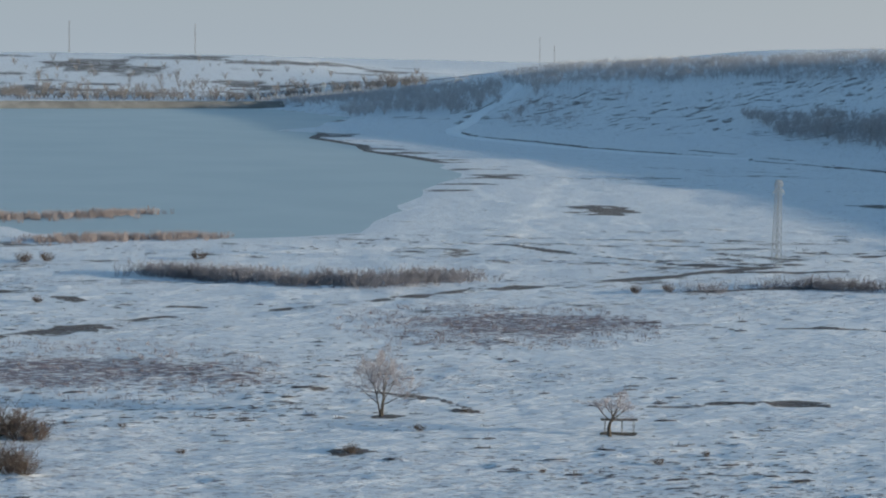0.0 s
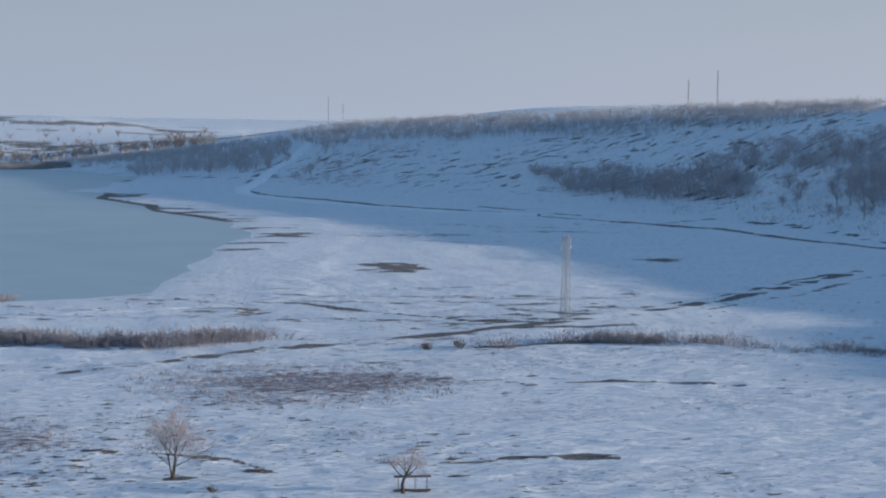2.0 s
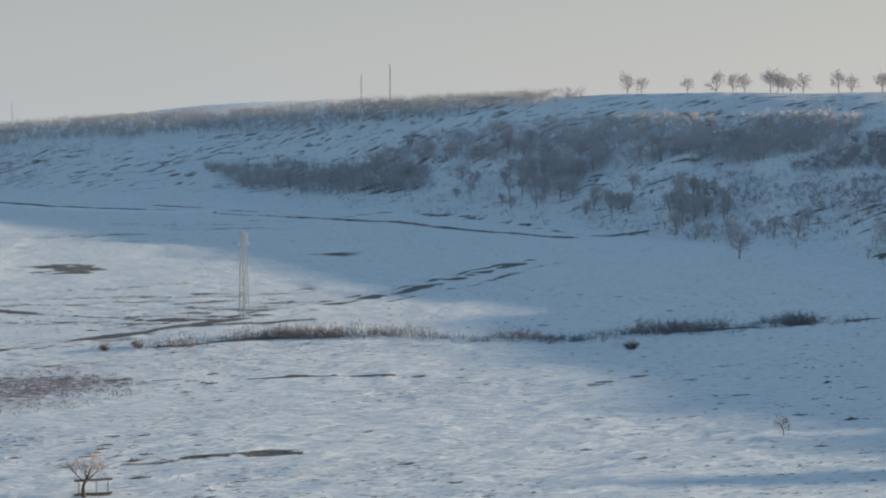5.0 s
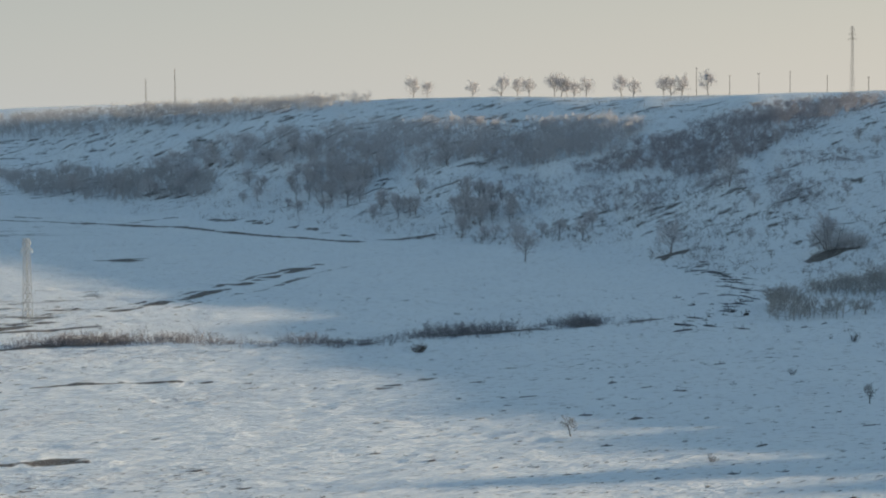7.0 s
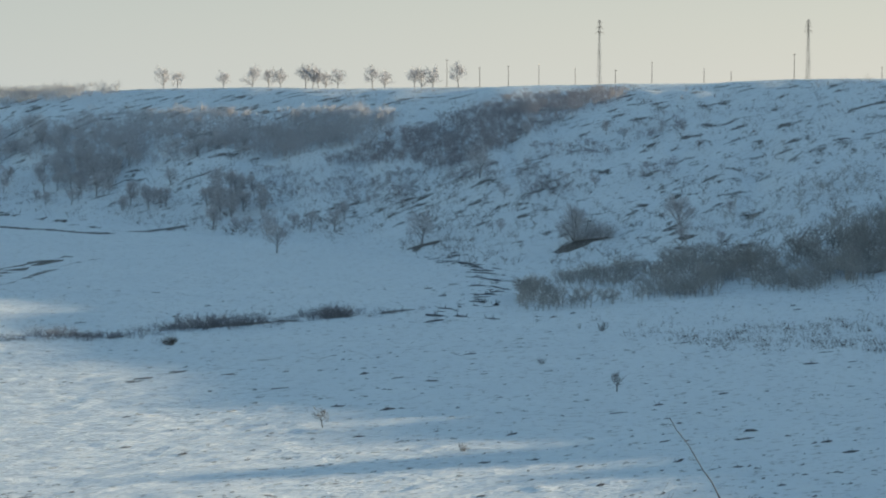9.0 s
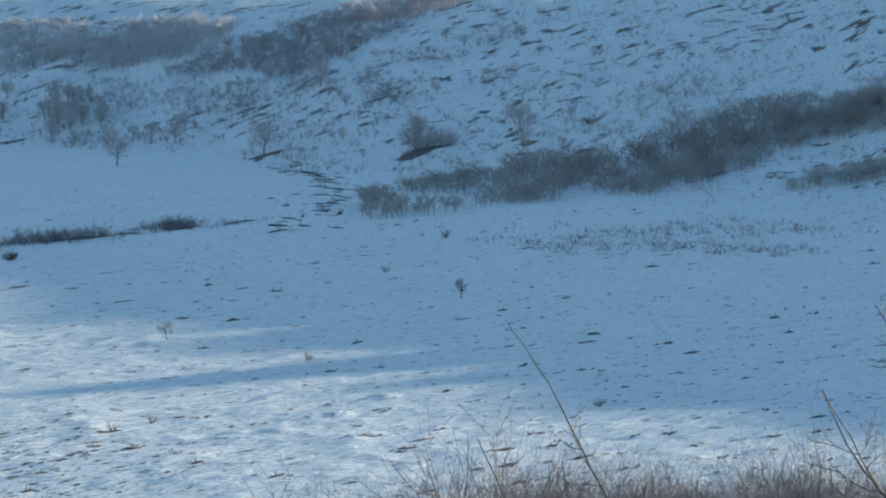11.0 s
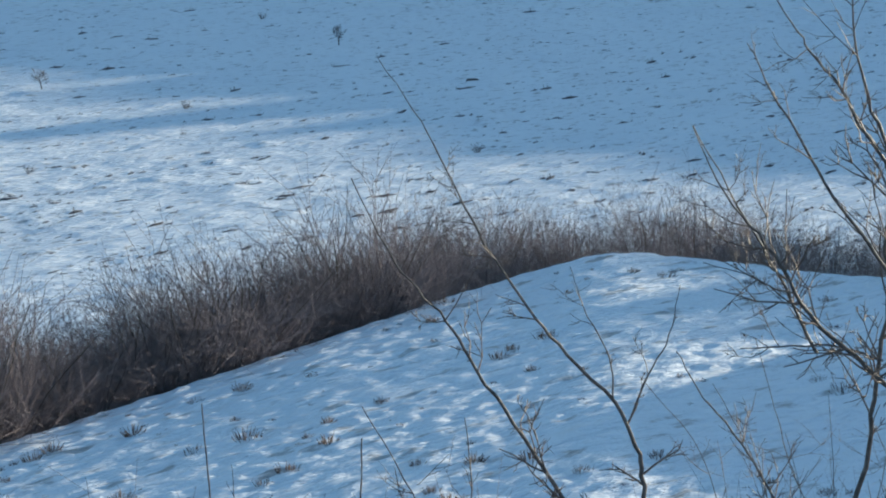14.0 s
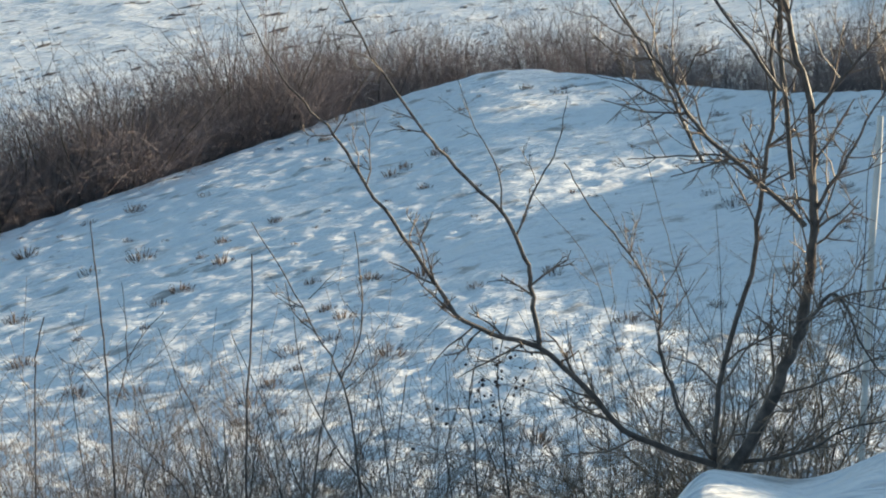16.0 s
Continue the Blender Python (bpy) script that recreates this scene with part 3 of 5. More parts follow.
def bare_mask(x, y):
    """Where the snow is thin or gone, or ditch and bank shade is painted in: 0 to 1."""
    dist, a = np.hypot(x, y), np.degrees(np.arctan2(x, y))
    m = np.zeros_like(x)
    broken, wander = 0.2 + 1.4 * fnoise(x * 0.6, y, 11, 161, 2), 3.0 * (fnoise(x * 0.7, y, 12, 163, 2) - 0.5)
    gaps = 0.3 + 0.7 * step(0.42, 0.56, fnoise(x * 0.7, y * 0.8, 7, 165, 2))
    for line, w, k in ((ROAD, 2.8, 0.68), (ROAD_SOUTH, 2.2, 0.5), (BANK, 1.6, 0.42), (BANK_EAST, 1.4, 0.26), (TRACK_EAST, 3.0, 0.4), ([(x0 - 5, y0 + 3) for x0, y0 in TRACK_EAST], 1.6, 0.36), ([(x0 + 16, y0 + 1) for x0, y0 in TRACK_EAST[1:]], 1.8, 0.32), (TRACK_NORTH, 2.4, 0.42), (UPPER_LINE, 3.6, 0.72), (UPPER_EAST, 3.2, 0.52), (DITCH, 3.2, 0.8), (FIELD_BANK_SHADE, 1.0, 0.8), (FIELD_EAST, 1.8, 0.27), (CROSS_TRACK, 1.8, 0.7), (HEDGE, 3.4, 0.4), (GULLY, 5.0, 0.2)):
        m = np.maximum(m, k * broken * (1.0 if w < 2.5 or line is UPPER_LINE else gaps) * (1 - step(w * 0.4, w * 1.3, seg_dist(x, y, line) + wander)))
    m = np.maximum(m, 0.36 * gaps * (1 - step(2, 7, seg_dist(x, y, HILL_ROAD_EDGE))))
    for cx, cy, rx, ry, turn in SCRUBS:
        c, s = math.cos(radians(turn)), math.sin(radians(turn))
        u, v = ((x - cx) * c + (y - cy) * s) / rx, (-(x - cx) * s + (y - cy) * c) / ry
        m = np.maximum(m, (0.16 if rx > 20 else 0.42 if rx > 10 else 0.55) * (1 - step(0.4, 1.15, np.hypot(u, v) + 1.7 * (fnoise(x * 0.5, y, 0.4 * rx, 155) - 0.5))))
    foot, rim = np.interp(a, FOOT_A, FOOT_D), np.interp(a, RIM_A, RIM_D)
    s = (dist - foot) / (rim - foot)
    arc = np.radians(a) * 1000
    wooded = step(0.45, 0.6, fnoise(x, y, 110, 95, 2)) * step(9, 12, a) * (1 - step(21, 29, a)) * step(0.12, 0.22, s) * (1 - step(0.95, 1.05, s))
    m = np.maximum(m, 0.16 * wooded)
    streak = step(0.47, 0.62, fnoise(arc * 0.75, dist * 1.1, 4.2, 113)) * step(0.25, 0.5, fnoise(arc, dist, 130, 97, 2))
    m = np.maximum(m, (0.07 + 0.185 * streak) * step(0.03, 0.2, s) * (1 - step(1.0, 1.3, s)))
    flat_streak = step(0.56, 0.66, fnoise(arc * 0.22, dist, 11, 119, 2)) * step(0.35, 0.55, vnoise(arc, dist, 170, 121))
    m = np.maximum(m, 0.24 * flat_streak * (1 - step(9, 14, a)) * step(420, 560, dist) * (1 - step(1000, 1250, dist)) * (1 - step(0.0, 0.1, s)))
    wet = lake(x, y)
    m = np.maximum(m, 0.75 * (1 - step(2, 6, np.abs(wet + 3))) * step(1000, 1090, dist) * (1 - step(1560, 1680, dist)) * step(0.25, 0.45, vnoise(x, y, 60, 123)))
    m = np.maximum(m, 0.36 * step(0.52, 0.66, fnoise(x * 0.4, y * 1.3, 14, 125, 2)) * (1 - step(3, 34, np.abs(wet + 14))) * step(730, 820, dist) * (1 - step(1450, 1600, dist)))
    m = np.maximum(m, 0.34 * step(0.45, 0.62, fnoise(arc * 0.9, dist * 0.35, 20, 127)) * step(2000, 2100, dist) * (1 - step(2900, 3500, dist)) * (1 - step(0, 4, a)))
    return m


def weedy_mask(x, y):
    """How thickly dead weeds stand through the snow: 0 to 1."""
    dist, a = np.hypot(x, y), np.degrees(np.arctan2(x, y))
    m = 0.2 * step(0.4, 0.65, fnoise(x * 0.4, y, 24, 151)) * (1 - step(12, 20, a)) * step(230, 260, dist) * (1 - step(560, 800, dist))
    for cx, cy, rx, ry, turn in SCRUBS[:2]:
        edge = np.hypot((x - cx) / (rx * 1.45), (y - cy) / (ry * 1.05)) + 1.1 * (fnoise(x * 0.4, y, 14, 153) - 0.5)
        m = np.maximum(m, 0.47 * (1 - step(0.35, 1.15, edge)))
    return m


def build_ground():
    ang = np.concatenate([np.arange(-180, -14, 3.0), np.arange(-14, 49, 0.18), np.arange(49, 51, 0.3), np.arange(51, 82, 0.4), np.arange(82, 90, 1.0), np.arange(90, 180, 3.0)])
    rad = np.concatenate([[-0.05, 1, 2, 3], np.geomspace(4, 44, 50), np.arange(44.5, 112, 0.3), np.arange(112.5, 135, 0.9), np.arange(136, 240, 4.0), np.arange(240, 420, 1.0),
                          np.arange(420, 760, 2.2), np.arange(760, 1600, 5.5), np.arange(1600, 2300, 14), np.arange(2300, 5000, 70), [5000]])
    A, D = np.meshgrid(np.radians(ang), rad, indexing="ij")
    x, y = D * np.sin(A), D * np.cos(A)
    v = np.stack([x.ravel(), y.ravel(), terrain(x.ravel(), y.ravel())], 1)
    na, nd = len(ang), len(rad)
    i, j = np.meshgrid(np.arange(na), np.arange(nd - 1), indexing="ij")
    i2 = (i + 1) % na
    q = np.stack([i * nd + j, i * nd + j + 1, i2 * nd + j + 1, i2 * nd + j], -1).reshape(-1, 4)
    me = mesh_np("ground", v, q, SNOW)
    at = me.attributes.new("weedy", "FLOAT", "POINT")
    at.data.foreach_set("value", weedy_mask(v[:, 0], v[:, 1]).astype(np.float32))
    at = me.attributes.new("bare", "FLOAT", "POINT")
    at.data.foreach_set("value", bare_mask(v[:, 0], v[:, 1]).astype(np.float32))
    return tagged(new("ground", me), "snow-covered valley floor and hillsides with bare brown patches", "ground", kind="structure")


build_ground()


def build_lake():
    ang, rad = np.radians(np.arange(-75, 2.0, 0.25)), np.arange(560, 1960, 10.0)
    A, D = np.meshgrid(ang, rad, indexing="ij")
    x, y = D * np.sin(A), D * np.cos(A)
    near = lake(x, y) > -13
    v = np.stack([x, y, 0 * D], -1).reshape(-1, 3)
    nd = len(rad)
    i, j = np.meshgrid(np.arange(len(ang) - 1), np.arange(nd - 1), indexing="ij")
    q = np.stack([i * nd + j, i * nd + j + 1, (i + 1) * nd + j + 1, (i + 1) * nd + j], -1)
    q = q[near[:-1, :-1] & near[1:, :-1] & near[:-1, 1:] & near[1:, 1:]]
    tagged(new("water", mesh_np("water", v, q, ICE)), "frozen blue-grey lake with smooth ice", "lake", kind="structure")


build_lake()

# road snow made whiter to stand for sun grazing its surface
SUNLIT_ROAD_SNOW = plain_material("sunlit_road_snow", (0.82, 0.84, 0.87), (0.9, 0.91, 0.92), 0.3, 0.6, 0.0, 0.05)


def hill_road():
    """The snow-packed road that winds down the hill and runs on above the lake, on a low bank."""
    pts = np.array([(72, 1800), (61, 1725), (48, 1677), (26, 1607), (5, 1480), (6, 1420), (19, 1361), (40, 1308), (72, 1266), (114, 1196), (165, 1175)], float)
    c = np.concatenate([[0], np.cumsum(np.linalg.norm(np.diff(pts, axis=0), axis=1))])
    t = np.linspace(0, c[-1], 150)
    mid = np.stack([np.interp(t, c, pts[:, k]) for k in (0, 1)], 1)
    way = np.gradient(mid, axis=0)
    way /= np.linalg.norm(way, axis=1)[:, None]
    side = np.stack([-way[:, 1], way[:, 0]], 1)
    rows = [np.concatenate([mid + o * side, (terrain(mid[:, 0], mid[:, 1]) + h)[:, None]], 1) for o, h in ((-8, -2.0), (-4.2, 0.7), (0, 0.85), (4.2, 0.7), (8, -2.0))]
    v = np.stack(rows, 1).reshape(-1, 3)
    i, j = np.meshgrid(np.arange(len(t) - 1), np.arange(4), indexing="ij")
    q = np.stack([i * 5 + j, (i + 1) * 5 + j, (i + 1) * 5 + j + 1, i * 5 + j + 1], -1).reshape(-1, 4)
    tagged(new("road", mesh_np("road", v, q, SUNLIT_ROAD_SNOW)), "snow-packed road on a low bank down the hill, painted bright as if sunlit", "road", kind="structure")


hill_road()

# ---- trees by kind ----
rng = np.random.default_rng(7)
big_tree = bare_tree("tree", 3, 12.0, 18, (6, 6, 4), 0.22, 3, FROST_HAZE_TWIG, 0.16, 0.02)
placed(big_tree, -10.3, 364.9, 1.0)
tagged(big_tree, "tall bare tree with frosted pale twigs and forked trunk", "tree")

small_tree = bare_tree("tree", 14, 7.6, 9, (5, 5, 3), 0.2, 1, FROST_HAZE_TWIG, 0.3, 0.02)
tagged(placed(small_tree, 27.3, 349.0, 1.0), "small wide-crowned bare tree in front of a flat shelter", "tree")
small_tree.matrix_basis = small_tree.matrix_basis @ Matrix.Diagonal((1.75, 1.75, 0.96, 1))

# five bare trees for the far hillside, each set once and then repeated
slope_kinds = [bare_tree("tree", 20 + k, 10.0, 13, (6, 5), 0.26, 1, TREE_TWIG, (0.2, 0.12, 0.24, 0.16, 0.1)[k], 0.062, HAZED_BARK) for k in range(5)]
for k, spot in enumerate([(309.4, 775.6), (364.2, 761.4), (387.7, 682.6), (407.7, 642.6), (327.7, 983.9)]):
    placed(slope_kinds[k], *spot, (1.2, 1.5, 1.3, 1.6, 1.1)[k], k * 1.3)
for ob in slope_kinds:
    tagged(ob, "bare spreading tree on the snowy hillside", "tree", "trees on the hillside")


def more_trees(spots, size, label, group, lo=0.8, hi=1.2):
    for x, y in spots:
        ob = copy_thing(slope_kinds[rng.integers(5)], pose(0, 0, 0))
        placed(ob, x, y, size * rng.uniform(lo, hi), rng.uniform(0, 6.28))
        tagged(ob, label, "tree", group)


def rim_spot(a, back=0.0):
    d = float(curve(np.array([a]), RIM_A, RIM_D)[0]) + back
    return d * math.sin(radians(a)), d * math.cos(radians(a))


# trees standing on the skyline
more_trees([rim_spot(a, 12) for a in (18.85, 19.2, 20.4, 21.15, 21.57, 21.89, 22.55, 22.72, 22.88, 23.05, 23.37, 24.3, 24.6, 25.4, 25.58, 25.86, 26.55)], 1.22, "bare round-headed tree on the plateau's edge", "trees on the skyline", 0.85, 1.1)
more_trees([(345.3, 934.2), (344.8, 918.4), (321.7, 1046.7), (302.3, 1144.8), (302.5, 1169.5), (258.3, 1223.0), (245.8, 1258.2), (224.9, 1280.4), (273.9, 1212.4), (358.9, 835.2), (417.6, 816.4)], 1.15,
           "bare tree on the snowy hillside", "trees on the hillside")


def on_slope(n, a0, a1, s0, s1):
    """Plan points strewn over the far slope between two bearings and two heights."""
    a, s = rng.uniform(a0, a1, n), rng.uniform(s0, s1, n)
    foot, rim = curve(a, FOOT_A, FOOT_D), curve(a, RIM_A, RIM_D)
    d = foot + (rim - foot) * s
    return d * np.sin(np.radians(a)), d * np.cos(np.radians(a))


def zone(n, shape):
    """About n plan points strewn evenly over a patch of the far slope, given by bearing and height on the slope."""
    shape = np.asarray(shape, float)
    a, s = rng.uniform(shape[:, 0].min(), shape[:, 0].max(), 4 * n), rng.uniform(shape[:, 1].min(), shape[:, 1].max(), 4 * n)
    inside = np.zeros(4 * n, bool)
    for (a0, s0), (a1, s1) in zip(shape, np.roll(shape, -1, 0)):
        if s0 != s1:
            inside ^= ((s0 > s) != (s1 > s)) & (a < a0 + (a1 - a0) * (s - s0) / (s1 - s0))
    a, s = a[inside][:n], s[inside][:n]
    foot, rim = curve(a, FOOT_A, FOOT_D), curve(a, RIM_A, RIM_D)
    d = foot + (rim - foot) * s
    return d * np.sin(np.radians(a)), d * np.cos(np.radians(a))


TOP_WOOD = [(1.2, 0.97), (5, 0.98), (11, 0.98), (17.8, 0.97), (17.5, 0.92), (13.8, 0.76), (10.8, 0.7), (4.9, 0.66), (2.3, 0.62), (1.8, 0.7)]
LOW_WOOD = [(7.7, 0.34), (8.8, 0.38), (10.8, 0.38), (13.6, 0.37), (13.8, 0.24), (10.8, 0.16), (8.8, 0.18)]
HIGH_WOOD = [(11.7, 0.4), (13.4, 0.56), (14.8, 0.64), (16.1, 0.68), (17.3, 0.73), (19.0, 0.71), (21.3, 0.68), (23.7, 0.73), (24.9, 0.66), (24.4, 0.5), (21.3, 0.48), (19.0, 0.46), (17.8, 0.44), (17.5, 0.28), (16.3, 0.27), (16.0, 0.42), (14.7, 0.45), (13.6, 0.42), (12.9, 0.32)]
BRUSH_BAND = [(23.0, 0.42), (24.2, 0.53), (25.1, 0.6), (26.1, 0.68), (27.3, 0.76), (28.6, 0.83), (30.0, 0.89), (31.2, 0.88), (30.7, 0.82), (29.6, 0.72), (28.4, 0.6), (27.3, 0.46), (26.1, 0.44), (24.9, 0.44)]
CLUMPS = (([(15.3, 0.42), (17.7, 0.44), (17.4, 0.25), (15.5, 0.27)], 24, 0.85), ([(17.8, 0.32), (19.1, 0.34), (19.0, 0.18), (18.0, 0.16)], 8, 0.9), ([(19.6, 0.3), (21.2, 0.36), (21.2, 0.16), (19.7, 0.1)], 13, 0.95),
          ([(19.5, 0.2), (20.4, 0.27), (21.7, 0.27), (23.7, 0.17), (23.5, 0.08), (19.8, 0.04)], 18, 0.85), ([(14, 0.24), (17, 0.22), (19, 0.12), (15, 0.14)], 8, 0.7))
for shape, n_trees, size in CLUMPS:
    more_trees(list(zip(*zone(n_trees, shape))), size, "bare tree on the snowy hillside", "trees on the hillside")
more_trees(list(zip(*zone(26, HIGH_WOOD))), 0.9, "bare tree on the snowy hillside", "trees on the hillside")
more_trees(list(zip(*on_slope(14, 25, 34, 0.15, 0.7))), 0.55, "low bare tree on the snowy hillside", "trees on the hillside")
more_trees(list(zip(*on_slope(10, -2.5, 3, 0.25, 0.6))), 0.8, "bare tree by the far lakeshore", "trees by the shore")

# woods and thickets that nobody could count
brush_kinds = [shrub_geo(70 + k, 3.0, 7, 4, 0.042, 0.9, 0.4).arrays() for k in range(5)]
tall_brush = shrub_geo(80, 4.4, 6, 4, 0.06, 0.65, 0.4).arrays()

far_kinds = []
for k in range(5):
    g, r2 = Geo(), np.random.default_rng(150 + k)
    for m in range(8):
        t = m * 2.4 + r2.uniform(-0.5, 0.5)
        limb = bent(r2, (0, 0, r2.uniform(-0.2, 2.2)), (0.55 * math.cos(t), 0.55 * math.sin(t), 1), r2.uniform(4.2, 6.6), 1, 0.1, 0)
        g.tube(limb, (0.17, 0.1), 3)
        for e in range(2):
            g.tube(bent(r2, limb[0] + (limb[1] - limb[0]) * r2.uniform(0.35, 0.9), fan(r2, limb[1] - limb[0], 25, 65), r2.uniform(1.6, 3.0), 1, 0.1, 0.1), (0.12, 0.08), 3)
    far_kinds.append(g.arrays())
haze_kinds = []
for k in range(5):
    g, r2 = Geo(), np.random.default_rng(250 + k)
    g.tube(bent(r2, (0, 0, -0.3), (0.05, 0.05, 1), 4.5, 2, 0.08, 0.02), (0.16, 0.12, 0.07), 3)
    for m in range(7):
        t = m * 2.4 + r2.uniform(-0.5, 0.5)
        limb = bent(r2, (0, 0, r2.uniform(1.0, 4.2)), (0.9 * math.cos(t), 0.9 * math.sin(t), r2.uniform(0.35, 1.3)), r2.uniform(2.4, 4.2), 1, 0.1, 0)
        g.tube(limb, (0.09, 0.055), 3)
        for e in range(3):
            g.tube(bent(r2, limb[0] + (limb[1] - limb[0]) * r2.uniform(0.3, 1.0), fan(r2, limb[1] - limb[0], 25, 70), r2.uniform(1.0, 2.2), 1, 0.1, 0.06), (0.065, 0.045), 3)
    haze_kinds.append(g.arrays())
wx, wy = zone(1650, TOP_WOOD)
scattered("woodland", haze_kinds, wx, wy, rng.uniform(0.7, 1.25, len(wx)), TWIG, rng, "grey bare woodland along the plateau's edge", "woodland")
wx, wy = zone(1500, HIGH_WOOD)
keep = fnoise(wx * 0.35, wy, 45, 157, 2) > rng.uniform(0.22, 0.6, len(wx))
wx, wy = wx[keep], wy[keep]
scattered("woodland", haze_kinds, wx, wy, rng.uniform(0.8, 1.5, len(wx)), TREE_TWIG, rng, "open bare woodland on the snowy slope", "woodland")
wx, wy = zone(620, [(-2.8, 0.5), (-1.3, 0.85), (0.2, 0.97), (1.5, 0.8), (1.35, 0.52), (0.6, 0.32), (-1.3, 0.33), (-2.5, 0.23)])
sx, sy = along(rng, 260, [(-150, 1890), (-91.6, 1879.8), (-60, 1830)], 40)
wx, wy = np.concatenate([wx, sx]), np.concatenate([wy, sy])
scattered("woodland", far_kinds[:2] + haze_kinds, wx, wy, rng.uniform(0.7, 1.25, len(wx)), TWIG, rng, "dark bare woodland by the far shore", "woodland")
wx, wy = zone(170, [(2.6, 0.62), (5.2, 0.6), (4.4, 0.4), (3.2, 0.2), (1.3, 0.12), (1.5, 0.3), (2.1, 0.5)])
scattered("scrub", haze_kinds, wx, wy, rng.uniform(0.35, 0.8, len(wx)), TREE_TWIG, rng, "loose bare scrub beside the hill road", "scrub")


fa, fd = np.radians(rng.uniform(-11.5, -0.5, 520)), 2000 + 60 * rng.uniform(0, 1, 520) + 620 * rng.uniform(0, 1, 520) ** 9
scattered("woodland", far_kinds, fd * np.sin(fa), fd * np.cos(fa), rng.uniform(0.6, 1.3, 520), BRUSH, rng, "grey hedges and copses on the far hills", "woodland")


def thicket(label, spots, kinds, lo, hi, mat=BRUSH):
    xs, ys = np.concatenate([s[0] for s in spots]), np.concatenate([s[1] for s in spots])
    keep = fnoise(xs, ys, 24, 131, 2) > rng.uniform(0.12, 0.42, len(xs))
    xs, ys = xs[keep], ys[keep]
    return scattered("thicket", kinds, xs, ys, rng.uniform(lo, hi, len(xs)), mat, rng, label, "thicket")


wx, wy = zone(640, LOW_WOOD)
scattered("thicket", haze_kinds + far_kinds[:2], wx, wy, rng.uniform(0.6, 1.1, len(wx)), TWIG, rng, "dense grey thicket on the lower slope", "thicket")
wx, wy = zone(1150, BRUSH_BAND)
scattered("thicket", haze_kinds, wx, wy, rng.uniform(0.45, 0.95, len(wx)), FROST_HAZE_TWIG, rng, "grey brush in a band across the slope", "thicket")
low_kinds = [shrub_geo(60 + k, 2.6, 6, 2, 0.046, 1.1, 0.6).arrays() for k in range(5)]
thicket("scattered low scrub on the snowy slope", [on_slope(1500, 20, 46, 0.04, 0.95), on_slope(900, 11, 27, 0.03, 0.5)], low_kinds, 0.4, 1.6, MID_BRUSH)
low_wood = [tall_brush] + [(0.85 * v, q) for v, q in haze_kinds]
THICKET_FOOT = [(286, 545), (305, 543), (330, 549), (352, 556), (372, 548), (384, 533), (428, 547), (468, 554), (491, 535), (520, 500), (540, 520), (506, 551), (484, 574), (452, 578), (425, 589), (408, 581), (392, 612), (376, 624), (351, 622), (318, 592), (298, 562)]
THICKET_EAST = [(418, 513), (455, 494), (490, 470), (500, 485), (465, 506), (438, 518)]


def within(n, outline):
    """About n plan points strewn evenly inside an outline."""
    pts = np.asarray(outline, float)
    x, y = rng.uniform(pts[:, 0].min(), pts[:, 0].max(), 6 * n), rng.uniform(pts[:, 1].min(), pts[:, 1].max(), 6 * n)
    inside = np.zeros(6 * n, bool)
    for (ax, ay), (bx, by) in zip(pts, np.roll(pts, -1, 0)):
        if ay != by:
            inside ^= ((ay > y) != (by > y)) & (x < ax + (bx - ax) * (y - ay) / (by - ay))
    return x[inside][:n], y[inside][:n]


wx, wy = zone(340, [(20.8, 0.38), (21.8, 0.45), (24.2, 0.4), (25.7, 0.42), (25.1, 0.25), (23.7, 0.25), (20.8, 0.28)])
keep = fnoise(wx * 0.5, wy, 22, 173, 2) > rng.uniform(0.4, 0.6, len(wx))
for n_bushes, shape in ((55, [(26.2, 0.43), (27.7, 0.43), (27.6, 0.35), (26.3, 0.37)]), (95, [(28.0, 0.4), (28.6, 0.44), (29.8, 0.42), (29.5, 0.35), (28.2, 0.3)]), (60, [(28.4, 0.53), (30.2, 0.58), (30.6, 0.51), (28.6, 0.48)]),
                        (70, [(31.0, 0.68), (32.5, 0.73), (32.5, 0.62), (31.1, 0.61)]), (45, [(31.0, 0.48), (32.3, 0.53), (32.3, 0.46), (31.0, 0.42)])):
    sx, sy = zone(n_bushes, shape)
    wx, wy, keep = np.concatenate([wx, sx]), np.concatenate([wy, sy]), np.concatenate([keep, np.full(len(sx), True)])
wx, wy = wx[keep], wy[keep]
scattered("thicket", haze_kinds, wx, wy, rng.uniform(0.3, 0.62, len(wx)), FROST_HAZE_TWIG, rng, "purplish bare bushes in patches on the slope", "thicket")
sx, sy = zone(520, [(18, 0.03), (24, 0.0), (28, 0.04), (29.5, 0.4), (25, 0.44), (19, 0.3)])
tx, ty = zone(560, [(27, 0.06), (33, 0.1), (36, 0.3), (40, 0.5), (41, 0.9), (34, 0.92), (29.5, 0.55)])
wx, wy = np.concatenate([sx, tx]), np.concatenate([sy, ty])
keep = fnoise(wx * 0.5, wy, 26, 171, 2) > rng.uniform(0.36, 0.62, len(wx))
wx, wy = wx[keep], wy[keep]
scattered("scrub", haze_kinds, wx, wy, rng.uniform(0.22, 0.55, len(wx)), MID_BRUSH, rng, "clumps of bare scrub on the snowy slope", "scrub")
wx, wy = within(1650, THICKET_FOOT)
keep = (wx > 405) | ((vnoise(wx, wy, 10, 181) > rng.uniform(0.25, 0.6, len(wx))) & (np.hypot((wx - 340) / 13, (wy - 582) / 19) > 1))
wx, wy = wx[keep], wy[keep]
